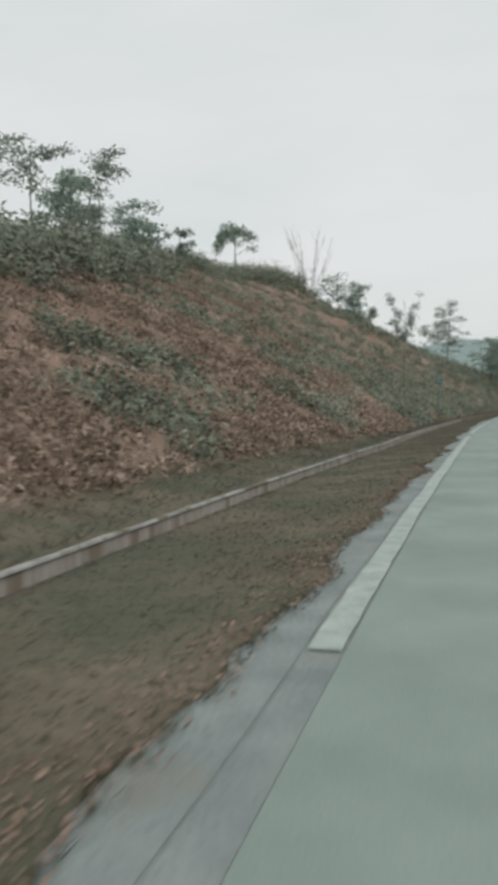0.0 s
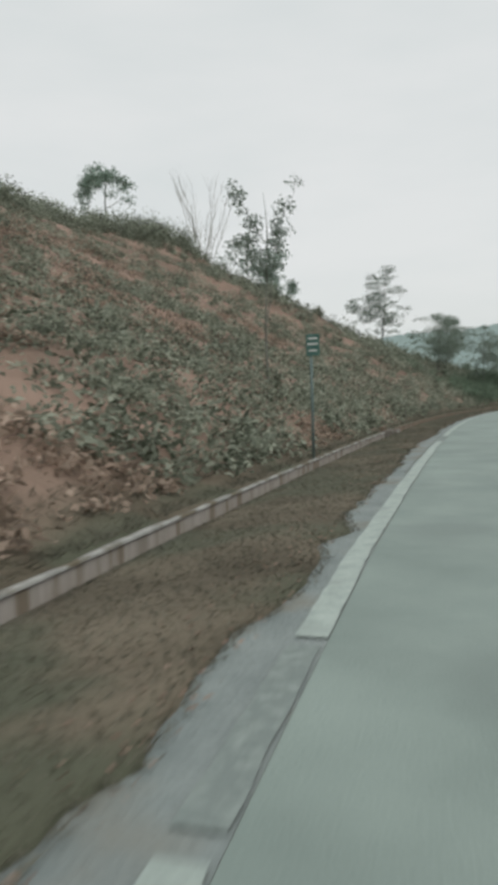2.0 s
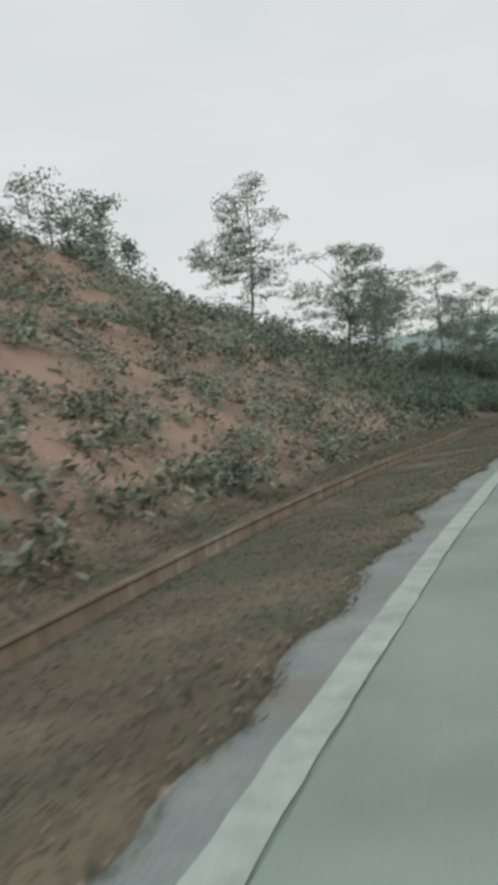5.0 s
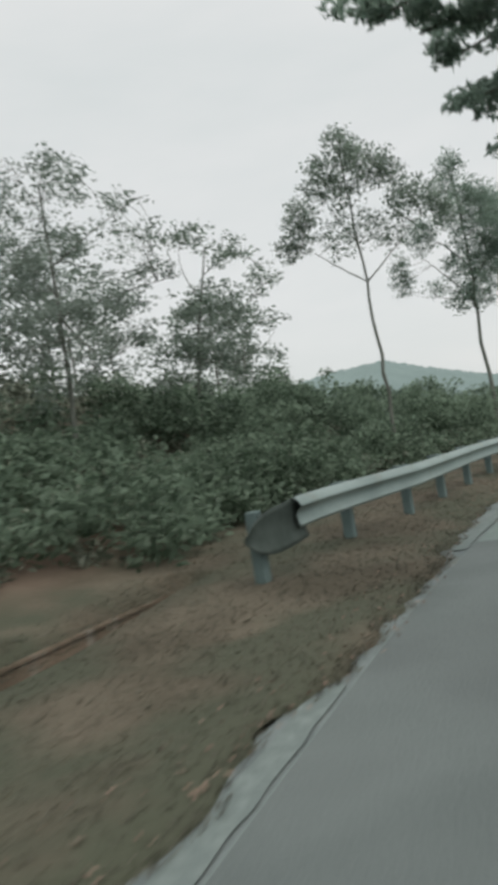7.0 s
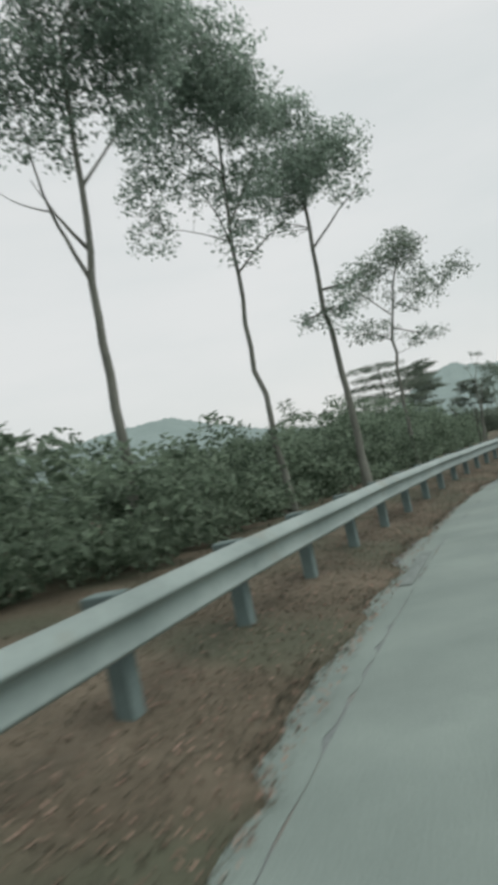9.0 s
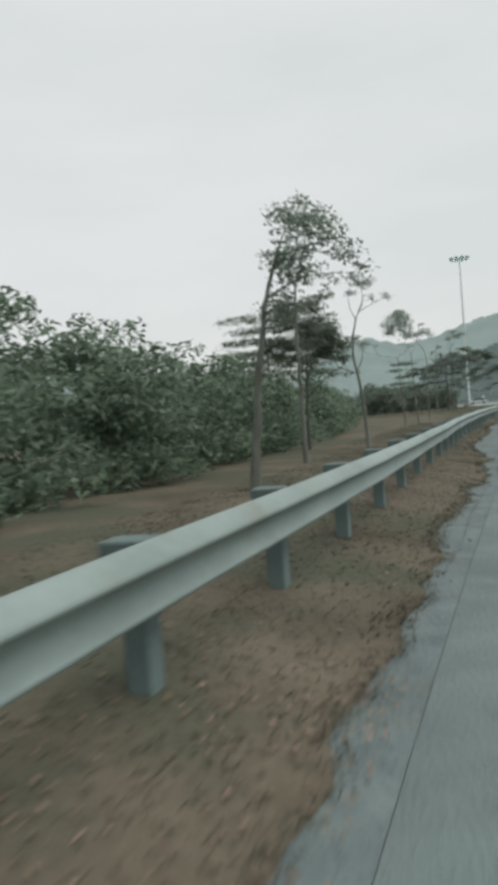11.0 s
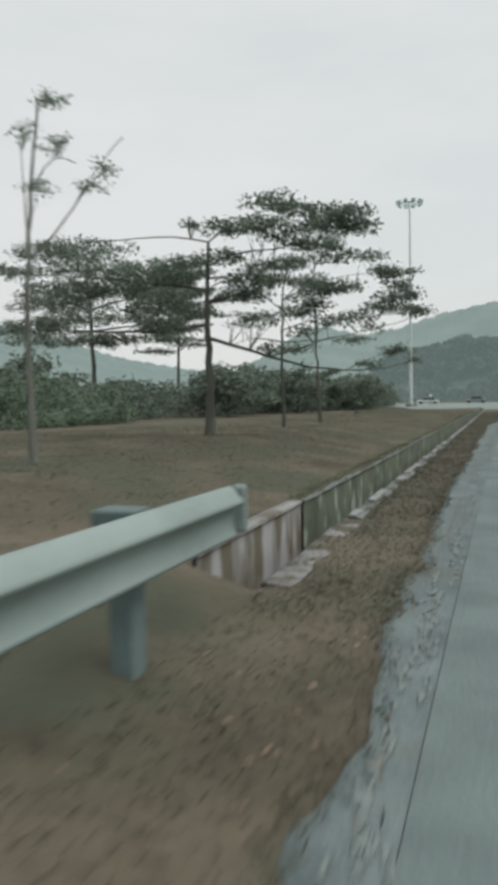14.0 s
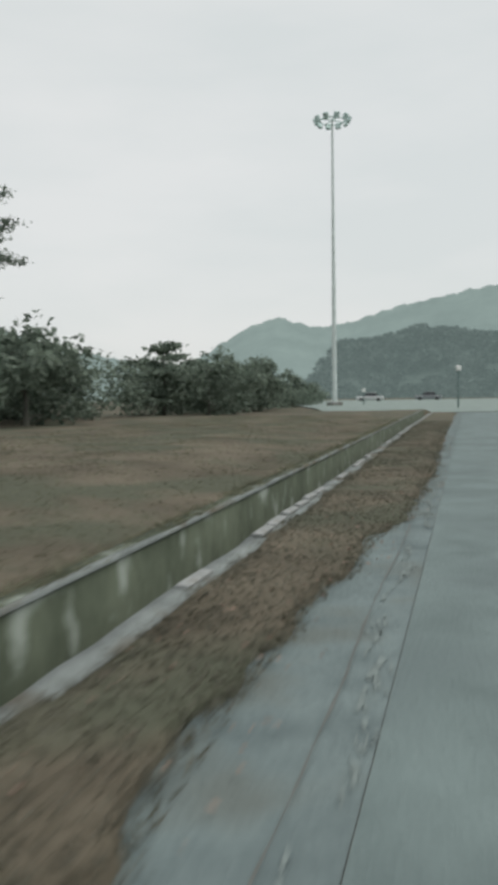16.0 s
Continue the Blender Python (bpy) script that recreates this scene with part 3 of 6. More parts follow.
# ---------------------------------------------------------------- drains
def drain(name, s0, s1, near_top, far_top, far_label, th, near_mat, wall_mat, lip_mat, lip_w, kerb):
    rows = np.arange(s0, s1 + .01, .3)
    near, wid = drain_d(rows), drain_w(rows)
    ob = tagged(new(name), "open concrete roadside drain with stained walls", "drain", kind="structure")
    r = np.random.default_rng(int(abs(s0)))
    rag = r.normal(size=len(rows)) * .006 + .004 * np.sin(rows * 2.3)

    def profile(nm, offs, zs, mat, label="", worn=()):
        pts = np.stack([at(rows, o + (rag if k in worn else 0), z + (.35 * rag if k in worn else 0)) for k, (o, z) in enumerate(zip(offs, zs))], 1)
        return child(nm, mesh_of(nm, pts, grid_faces(*pts.shape[:2]), mat), ob, label)

    profile("near_wall", [near - kerb[0], near - kerb[0], near + kerb[1], near + kerb[1]], [-.8, near_top, near_top + .01, -.8], near_mat, "worn concrete kerb of the drain", (1, 2))
    profile("far_wall", [near + wid, near + wid, near + wid + th, near + wid + th], [-.8, far_top, far_top, -.8], wall_mat, far_label)
    profile("drain_floor", [near + kerb[1] - .01, near + wid / 2, near + wid + .01], [-.62, -.66, -.62], wall_mat)
    profile("far_lip", [near + wid - .014, near + wid - .012, near + wid + lip_w, near + wid + lip_w + .01], [far_top - .02, far_top + .008, far_top + .006, far_top - .06], lip_mat, "pale worn top of the drain wall", (2, 3))
    return ob


drain("drain", -40, 49.7, -.12, -.035, "streaked concrete back wall of the drain", .05, M_CONC, M_CONC, M_CONC_TOP, .06, (.02, .03))
drain("drain", 50.5, 93.5, -.12, -.045, "earth-stained back wall of the drain", .05, M_MUD, M_MUD, M_MUD, .06, (.02, .03))
drain("drain", 181.6, 184.4, .045, .215, "pale stained concrete headwall of the drain", .15, M_PALE, M_PALE, M_CONC_TOP, .1, (.17, .03))
drain("drain", 184.4, 256, .05, .21, "mossy dark-streaked concrete drain wall", .15, M_KERB, M_MOSS, M_KERB, .03, (.12, .03))
# small catch pit where the two drains meet
pit = thing("catch_pit", at(50.1, 2.84, -.12), "small stained concrete catch pit with a dark inlet", "catch pit", turn=-radians(6.2))
part("back_wall", box(bmesh.new(), (.12, .8, .5), (-.28, 0, .02), .02), M_MUD, pit)
part("side_wall", box(bmesh.new(), (.46, .1, .42), (.0, .4, -.06), .02), M_CONC, pit)
part("side_wall", box(bmesh.new(), (.46, .1, .4), (.0, -.4, -.06), .02), M_CONC, pit)
part("lintel", box(bmesh.new(), (.1, .75, .07), (.2, 0, .05), .015), M_CONC_TOP, pit, "pale broken concrete lintel")
part("floor", box(bmesh.new(), (.46, .75, .05), (.0, 0, -.3), .01), M_MUD, pit)

# loose capping stones on the kerb
_k = random.Random(3)
_bm = bmesh.new()
bmesh.ops.create_cube(_bm, size=1)
bmesh.ops.scale(_bm, vec=(.095, .5, .035), verts=_bm.verts)
bmesh.ops.bevel(_bm, geom=_bm.edges[:], offset=.008, segments=1, affect="EDGES")
_stone = bpy.data.meshes.new("capping_stone")
_bm.to_mesh(_stone)
_bm.free()
_stone.materials.append(M_STONE)
for s in np.arange(184.6, 236, .56):
    if _k.random() < .55 - .12 * (190 < s < 199):
        ob = new("capping_stone", _stone)
        p = at(s, float(drain_d(s)) - .03 + _k.uniform(-.02, .015), .07 + _k.uniform(-.008, .008))
        ob.matrix_world = Matrix.Translation(p) @ Matrix.Rotation(-float(np.interp(s, LINE_S, LINE_A)) + _k.uniform(-.03, .03), 4, "Z") @ Matrix.Diagonal((_k.uniform(.8, 1.05), _k.uniform(.75, 1.0), _k.uniform(.8, 1.1), 1))
        tagged(ob, "pale broken capping stone lying on the drain kerb", "stone", "capping stones of the drain")

# ---------------------------------------------------------------- guard rail
RAIL_TOP = .76
rail = thing("guard_rail", (0, 0, 0), "galvanised steel W-beam guard rail on wide posts", "guard rail")
# face of the beam: offset towards the road and height below the top
BEAM = [(0, -.008), (.008, 0), (.02, -.002), (.05, -.028), (.08, -.064), (.088, -.076), (.088, -.084), (.078, -.094), (.056, -.108), (.04, -.124), (.031, -.142), (.028, -.162), (.031, -.19), (.038, -.225), (.047, -.246), (.051, -.254), (.046, -.264), (.022, -.276)]
_seg, s_a = 4.05, 91.7
k = 0
while s_a < 180.3:
    s_b = min(s_a + _seg + .05, 180.9)
    rows = np.linspace(s_a, s_b, 13)
    sway = lambda s: .006 * np.sin(s * .37) + .004 * np.sin(s * 1.1)
    rise = lambda s: np.interp(s, [158, 164, 168.2, 169.0, 175], [0, .012, .022, .008, 0])
    pts = np.stack([at(rows, rail_d(rows) + .06 + .003 * (k % 2) - o, RAIL_TOP + z + sway(rows) + rise(rows)) for o, z in BEAM], 1)
    me = mesh_of("beam", pts, grid_faces(*pts.shape[:2])[:, ::-1], M_STEEL)
    ob = child("beam", me, rail)
    sol = ob.modifiers.new("thickness", "SOLIDIFY")
    sol.thickness, sol.offset, sol.use_rim = .004, -1, False
    s_a, k = s_a + _seg, k + 1
# end wing: a rounded dark plate bent back from the traffic
_u, _v = np.meshgrid(np.linspace(0, 1, 12), np.linspace(-1, 1, 9), indexing="ij")
_hh = .2 * np.sqrt(np.clip(1 - np.clip((_u - .55) / .45, 0, 1) ** 2, .03, 1))
pts = at(91.95 - .85 * _u, float(rail_d(91.7)) + .04 + .22 * _u ** 2 + .03 * (1 - _v ** 2), .58 - .09 * _u + _v * _hh)
ob = child("end_wing", mesh_of("end_wing", pts, grid_faces(12, 9), M_WING, smooth=True), rail, "dark rounded end wing of the rail")
sol = ob.modifiers.new("thickness", "SOLIDIFY")
sol.thickness = .012
# rounded far end
ob = part("end_cap", box(bmesh.new(), (.08, .05, .26), (0, 0, 0), .02), M_STEEL, rail)
ob.matrix_local = Matrix.Translation(at(180.9, float(rail_d(180.9)) + .01, RAIL_TOP - .13)) @ Matrix.Rotation(-float(np.interp(180.9, LINE_S, LINE_A)), 4, "Z")
# post, its wide head plate, and the spacer between post and beam
_pb = box(bmesh.new(), (.11, .135, 1.32), (0, 0, -.3), .012)
_post = bpy.data.meshes.new("post")
_pb.to_mesh(_post)
_pb.free()
_post.materials.append(M_POST)
_hb = box(bmesh.new(), (.2, .165, .1), (0, 0, 0), .012)
_head = bpy.data.meshes.new("post_head")
_hb.to_mesh(_head)
_hb.free()
_head.materials.append(M_POST)
_sb = box(bmesh.new(), (.07, .11, .24), (0, 0, 0), .012)
_spacer = bpy.data.meshes.new("spacer")
_sb.to_mesh(_spacer)
_sb.free()
_spacer.materials.append(M_POST)
_bb = bmesh.new()
bmesh.ops.create_cone(_bb, segments=8, radius1=.016, radius2=.012, depth=.018, cap_ends=True)
_bolt = bpy.data.meshes.new("bolt")
_bb.to_mesh(_bolt)
_bb.free()
_bolt.materials.append(M_STEEL)
for s in np.concatenate([114.2 - 1.755 * np.arange(13, 0, -1), 114.2 + 1.79 * np.arange(18), 146.42 + 1.86 * np.arange(19)]):
    yaw = -float(np.interp(s, LINE_S, LINE_A))
    turn = Matrix.Rotation(yaw + math.pi, 4, "Z")
    d = float(rail_d(s))
    for nm, me, dd, zz in (("post", _post, .17, .355), ("post_head", _head, .19, RAIL_TOP - .045), ("spacer", _spacer, .08, RAIL_TOP - .14), ("bolt", _bolt, .042, RAIL_TOP - .14)):
        if s < 92 and nm != "post":
            continue
        dd = .3 if s < 92 else dd
        ob = child(nm, me, rail)
        m = Matrix.Translation(at(s, d + dd, zz)) @ turn
        ob.matrix_local = m @ Matrix.Rotation(math.pi / 2, 4, "Y") if nm == "bolt" else m

# ---------------------------------------------------------------- road sign
_sz = float(ground_z(39.4, 3.06)) - .02
sign = thing("road_sign", at(39.4, 3.03, _sz), "small green marker sign with white bars on a grey post", "road sign", turn=-radians(4))
_b = bmesh.new()
bmesh.ops.create_cone(_b, segments=12, radius1=.03, radius2=.03, depth=2.6, cap_ends=True)
bmesh.ops.translate(_b, vec=(0, 0, 1.2), verts=_b.verts)
part("post", _b, M_POST, sign, smooth=True)
part("panel", box(bmesh.new(), (.27, .012, .43), (.05, -.04, 2.27), .004), M_SIGN, sign, "green sign panel")
for k, (z, w) in enumerate(((2.4, .19), (2.29, .21), (2.16, .17))):
    part("bar", box(bmesh.new(), (w, .006, .035), (.05, -.05, z), .001), M_WHITE, sign, "white bar of unreadable writing")

# ---------------------------------------------------------------- trees
def tree(s, d, height, crown_base, radius, style="round", seed=1, lean=(0, 0), leaf=None, bark=None, clumps=40, per=90, size=.2, trunk_r=.1, fork=0.0, label="", category="tree", base_z=None, group="", off=(0, 0), squash=1.0):
    r = np.random.default_rng(seed)
    z0 = float(ground_z(s, d)) if base_z is None else base_z
    root = at(s, d, z0 - .1)
    ob = thing("tree", root, label or "slender roadside tree with a thin open crown", category, group)
    leaf, bark = leaf or M_LEAF, bark or M_BARK
    lean = np.array([lean[0], lean[1], 0.0])
    top = np.array([0, 0, height * .93]) + lean * height
    ts_ = np.linspace(0, 1, 12)
    wob = np.stack([np.sin(ts_ * 5 + seed) * .02, np.cos(ts_ * 4 + seed * 2) * .02, 0 * ts_], 1) * height * ts_[:, None]
    trunk = top[None] * ts_[:, None] + wob
    radii = trunk_r * (1 - .85 * ts_) * (1 + .6 * np.exp(-ts_ * 18))
    mid = np.array([off[0], off[1], (crown_base + height) / 2]) + lean * (crown_base + height) / 2
    half = np.array([radius, radius * squash, (height - crown_base) / 2])
    c = []
    while len(c) < clumps:
        q = r.normal(size=3)
        q /= np.linalg.norm(q)
        if style == "layered":
            # flat sprays along spreading limbs
            if len(c) % 4 == 0:
                lay, ang = r.random(), r.random() * 6.283
                rad0 = (.55 + .45 * r.random()) * (1.0 - .5 * lay ** 2)
            k = 1 - .24 * (len(c) % 4)
            ang2 = ang + r.normal() * .16
            q = np.array([rad0 * k * math.cos(ang2), rad0 * k * math.sin(ang2), lay * 2 - 1 + .1 * k + r.normal() * .035])
        elif style == "umbrella":
            rad, ang = math.sqrt(r.random()), r.random() * 6.283
            q = np.array([rad * math.cos(ang), rad * math.sin(ang), .9 - 1.1 * rad * rad + r.normal() * .18])
        elif style == "bare":
            rad, ang = math.sqrt(r.random()), r.random() * 6.283
            q = np.array([rad * math.cos(ang), rad * math.sin(ang), .2 + .8 * r.random()])
        elif style == "plume":
            k = 1 if len(c) % 2 else -1
            hh = r.random()
            q = np.array([k * (.25 + .55 * hh) + r.normal() * .16, r.normal() * .2, hh * 2 - 1])
        elif style == "wedge":
            # one shoulder higher than the other, hollow in the middle
            u = r.uniform(-1, 1)
            hi, lo = np.interp(u, [-1, -.45, 1], [-.45, 1.0, .1]), np.interp(u, [-1, -.2, .4, 1], [-1.0, -.75, -.35, -.15])
            w = r.random()
            w = w ** .55
            a = math.radians(28)
            dep = r.normal() * .45
            q = np.array([u * math.cos(a) + dep * math.sin(a), -u * math.sin(a) + dep * math.cos(a), lo + (hi - lo) * w])
            if abs(u - .05) < .3 and abs(q[2]) < .25:
                continue
        elif style == "cone":
            hh = r.random() ** 1.3
            rad, ang = (1 - hh) * (.35 + .65 * r.random()), r.random() * 6.283
            q = np.array([rad * math.cos(ang), rad * math.sin(ang), hh * 2 - 1])
        else:
            q = q * r.random() ** .38
            if style == "airy" and math.sin(q[0] * 5 + seed) * math.sin(q[1] * 4 + q[2] * 5 + seed) > .25:
                continue
        c.append(mid + half * q)
    c = np.array(c)
    pieces = [tube_arrays(trunk, radii, 9)]
    # limbs grow from the nearest wood below them
    fine = np.linspace(0, 1, 40)
    tp = np.stack([np.interp(fine, ts_, trunk[:, k]) for k in range(3)], 1)
    lowest = fork * .9 if fork else crown_base * .75
    keep = tp[:, 2] > min(lowest, height * .8)
    if fork:
        keep &= tp[:, 2] < max(fork * 1.25, lowest + .4)
    nodes, thick = list(tp[keep]), list(np.interp(fine, ts_, radii)[keep])
    limbs = []
    step = max(1, clumps // 30)
    far = np.linalg.norm((c - mid)[:, :2], axis=1) - .4 * c[:, 2]
    picks = np.argsort(far)[::step] if not fork else r.permutation(clumps)[::step]
    for i in picks:
        tgt = c[i]
        nn = np.array(nodes)
        gap = np.linalg.norm(nn - tgt, axis=1)
        cost = gap + 1.2 * np.maximum(0, nn[:, 2] - tgt[2] + (.05 if style == "layered" else .35) * gap)
        k = int(np.argmin(cost))
        a, ra, ln = nn[k], max(.008, thick[k] * .62), gap[k]
        if ln < .05:
            continue
        u = np.linspace(0, 1, 7)[:, None]
        bend = np.array([0, 0, .1]) * ln * (-.6 if style == "layered" else 1)
        side = r.normal(size=3) * .1 * ln
        side[2] *= .3
        pth = a + (tgt - a) * u + (bend + side) * np.sin(u * math.pi) + r.normal(size=(7, 3)) * .025 * ln * np.sin(u * math.pi)
        rr = np.maximum(ra * (1 - .75 * u[:, 0]), .006)
        limbs.append(tube_arrays(pth, rr, 5))
        for q in range(1, 7):
            nodes.append(pth[q])
            thick.append(rr[q])
    me = mesh_of("trunk", *pieces[0], bark, smooth=True)
    child("trunk", me, ob)
    if limbs and group and clumps > 9 and not group.startswith("trees of"):
        for q in limbs:
            child("limb", mesh_of("limb", *q, bark, smooth=True), ob)
    elif limbs:
        tagged(child("branchwork", mesh_of("branchwork", *joined(limbs), bark, smooth=True), ob), kind="stuff")
    base = radius * (.34 if style in ("round", "airy", "cone", "plume", "wedge") else .3)
    cr = np.stack([base * (.7 + .6 * r.random(clumps)), base * (.7 + .6 * r.random(clumps)), base * (.5 + .4 * r.random(clumps))], 1)
    if style == "layered":
        cr[:, 2] *= .3
        cr[:, :2] *= 1.15
    if per:
        v, f = leaf_arrays(r, c, cr, per, size, size * .5, shell=.6)
        child("crown", mesh_of("crown", v, f, leaf), ob)
    return ob


def many_stems(s, d, height, spread, count, seed):
    """A leafless tree: a short bole dividing into slender upright stems with twigs."""
    r = np.random.default_rng(seed)
    ob = thing("tree", at(s, d, float(ground_z(s, d)) - .2), "leafless pale tree with many upright limbs on the crest", "tree")
    v, f = tube_arrays(np.array([[0, 0, 0], [.03, 0, .6], [0, .02, 1.3]]), np.array([.2, .15, .12]), 8)
    child("trunk", mesh_of("trunk", v, f, M_TWIG, smooth=True), ob)
    for k in range(count):
        a = 6.283 * k / count + r.normal() * .2
        out = spread * (.3 + .7 * r.random())
        h = height * (.72 + .3 * r.random())
        u = np.linspace(0, 1, 9)
        pth = np.stack([math.cos(a) * out * u ** 1.1, math.sin(a) * out * u ** 1.1, .7 + (h - .7) * u], 1) + np.cumsum(r.normal(size=(9, 3)) * .16, 0)
        pth[0] = (0, 0, .7)
        stem = child("limb", mesh_of("limb", *tube_arrays(pth, np.linspace(.042, .008, 9), 6), M_TWIG, smooth=True), ob)
        twigs = []
        for q in range(18):
            i = r.integers(2, 8)
            ln = r.uniform(.6, 1.7)
            b = a + r.normal() * 1.0
            uu = np.linspace(0, 1, 5)[:, None]
            tip = np.array([math.cos(b) * ln * .5, math.sin(b) * ln * .5, ln])
            twigs.append(tube_arrays(pth[i] + tip * uu + r.normal(size=(5, 3)) * .03 * uu, np.linspace(.012, .004, 5), 4))
        tagged(child("branchwork", mesh_of("branchwork", *joined(twigs), M_TWIG, smooth=True), stem), kind="stuff")
    return ob


def frond_tree(s, d, height, reach, seed):
    """A tree whose long limbs carry feathery sprays out over the road: reach gives s, d, z of each spray."""
    r = np.random.default_rng(seed)
    root = at(s, d, -.15)
    ob = thing("tree", root, "dark feathery tree reaching far over the road", "tree")
    u = np.linspace(0, 1, 10)
    trunk = np.stack([.3 * np.sin(u * 3), .3 * u, height * u], 1)
    child("trunk", mesh_of("trunk", *tube_arrays(trunk, .24 * (1 - .8 * u), 10), M_BARK_DARK, smooth=True), ob)
    for ss, dd, zz in reach:
        tip = at(ss, dd, zz) - root
        a = trunk[int(np.clip((zz / height) * 7, 3, 8))]
        w = np.linspace(0, 1, 12)[:, None]
        pth = a + (tip - a) * w + np.array([0, 0, 1.0]) * np.sin(w * math.pi) * .5 + r.normal(size=(12, 3)) * .03
        limb = child("limb", mesh_of("limb", *tube_arrays(pth, np.linspace(.09, .012, 12), 6), M_BARK_DARK, smooth=True), ob)
        along = r.uniform(.66, 1.0, 34)
        c = np.stack([np.interp(along, w[:, 0], pth[:, k]) for k in range(3)], 1) + r.normal(size=(34, 3)) * np.array([.14, .14, .06])
        v, f = leaf_arrays(r, c, np.full((34, 3), 1.0) * np.array([.2, .2, .07]), 55, .12, .04, droop=.1)
        child("spray", mesh_of("spray", v, f, M_LEAF_DARK), limb)
    return ob


def limb_tree(s, d, trunk, limbs, tufts, size=.14, r0=.06, leaf=None, bark=None, dense=1.0, seed=1, group="", label="", wisps=()):
    """A tree of given habit: trunk and limbs as runs of (to the right, up) or (to the right, up, ahead), tufts of leaves as (to the right, up, half width, half height, density), wisps of thin foliage as (to the right from, to, up from, to, number)."""
    coarse, size, r0 = size, .74 * size, .8 * r0
    r = np.random.default_rng(seed)
    z0 = float(ground_z(s, d))
    root = at(s, d, z0)
    ob = thing("tree", root, label, "tree", group)
    a = float(np.interp(s, LINE_S, LINE_A))
    right, ahead, up = np.array([math.cos(a), -math.sin(a), 0]), np.array([math.sin(a), math.cos(a), 0]), np.array([0, 0, 1.0])

    def run(pts, deep, n):
        pts = np.array(pts, float)
        k = np.concatenate([[0], np.cumsum(np.linalg.norm(np.diff(pts, axis=0), axis=1))])
        u = np.linspace(0, k[-1], n)
        flat = np.stack([np.interp(u, k, pts[:, 0]), np.interp(u, k, pts[:, 1])], 1)
        for _ in range(6):
            flat[1:-1] = .25 * flat[:-2] + .5 * flat[1:-1] + .25 * flat[2:]
        w = np.interp(u, k, pts[:, 2]) if pts.shape[1] == 3 else deep(u / max(k[-1], .01), k[-1])
        return flat[:, :1] * right + w[:, None] * ahead + (flat[:, 1:] - z0) * up + np.sin(u / max(k[-1], .01) * math.pi)[:, None] * r.normal(size=(n, 3)) * .0035 * k[-1]

    low = trunk[0][0] + float(np.clip((trunk[0][0] - trunk[1][0]) / (trunk[1][1] - trunk[0][1]), -.12, .12)) * (trunk[0][1] - z0)
    whole = [(low, z0 - .15)] + list(trunk)
    tp = run(whole, lambda u, ln: 0 * u, 18)
    hh = np.linspace(0, 1, 18)
    tr = r0 * (1 - .72 * hh) * (1 + .7 * np.exp(-hh * 16))
    child("trunk", mesh_of("trunk", *tube_arrays(tp, tr, 10), bark or M_BARK, smooth=True), ob)
    nodes, thick = [tp[9:]], [tr[9:]]
    for pts in limbs:
        lp = run(pts, lambda u, ln, c=r.uniform(-.32, .32): c * ln * u, 12)
        have, wide = np.concatenate(nodes), np.concatenate(thick)
        k = int(np.argmin(np.linalg.norm(have - lp[0], axis=1)))
        lp += (have[k] - lp[0]) * np.linspace(1, 0, 12)[:, None] ** 1.5
        lr = np.maximum(min(wide[k] * .65, r0 * .48) * (1 - .86 * np.linspace(0, 1, 12)), .006)
        child("limb", mesh_of("limb", *tube_arrays(lp, lr, 7), bark or M_BARK, smooth=True), ob)
        nodes.append(lp)
        thick.append(lr)
    have, wide = np.concatenate(nodes), np.concatenate(thick)
    twigs, centres = [], []
    reach = 1.0 if any(len(q[0]) == 3 for q in limbs) else .8
    for u, z, ru, rz, k in tufts:
        flat = u * right + (z - z0) * up
        gap = np.linalg.norm((have - flat) - ((have - flat) @ ahead)[:, None] * ahead, axis=1)
        near = int(np.argmin(gap))
        c = flat + ahead * float(have[near] @ ahead) * reach + ahead * r.normal() * .3 * ru
        n = max(3, int(k * dense * 2.3 * math.pi * ru * max(rz, .07) / (.25 * (.85 * size) ** 2) / 10))
        q = r.normal(size=(n, 3))
        q /= np.linalg.norm(q, axis=1, keepdims=True)
        q *= r.random((n, 1)) ** .4
        sub = c + q[:, :1] * ru * right + q[:, 1:2] * (.75 * ru + .08) * ahead + q[:, 2:] * rz * up
        centres.append(sub)
        for tip in sub[::max(1, n // 7)]:
            i = int(np.argmin(np.linalg.norm(have - tip, axis=1) + .8 * np.maximum(0, have[:, 2] - tip[2])))
            w = np.linspace(0, 1, 6)[:, None]
            ln = np.linalg.norm(tip - have[i])
            twigs.append(tube_arrays(have[i] + (tip - have[i]) * w + np.sin(w * math.pi) * r.normal(size=3) * .07 * ln, np.linspace(max(.006, min(wide[i] * .35, .014)), .004, 6), 4))
    for u0, u1, z_lo, z_hi, k in wisps:
        q = r.normal(size=(k, 3))
        q *= r.random((k, 1)) ** .45 / np.linalg.norm(q, axis=1, keepdims=True)
        spray = ((u0 + u1) / 2 + q[:, :1] * (u1 - u0) / 2) * right + q[:, 1:2] * (u1 - u0) * .45 * ahead + ((z_lo + z_hi) / 2 - z0 + q[:, 2:] * (z_hi - z_lo) / 2) * up
        for tip in spray[::4]:
            i = int(np.argmin(np.linalg.norm(have - tip, axis=1) + .8 * np.maximum(0, have[:, 2] - tip[2])))
            w = np.linspace(0, 1, 5)[:, None]
            twigs.append(tube_arrays(have[i] + (tip - have[i]) * w + np.sin(w * math.pi) * r.normal(size=3) * .08 * np.linalg.norm(tip - have[i]), np.linspace(.009, .003, 5), 4))
        centres.append((spray[:, None] + r.normal(size=(k, 5, 3)) * np.array([.26, .26, .05])).reshape(-1, 3))
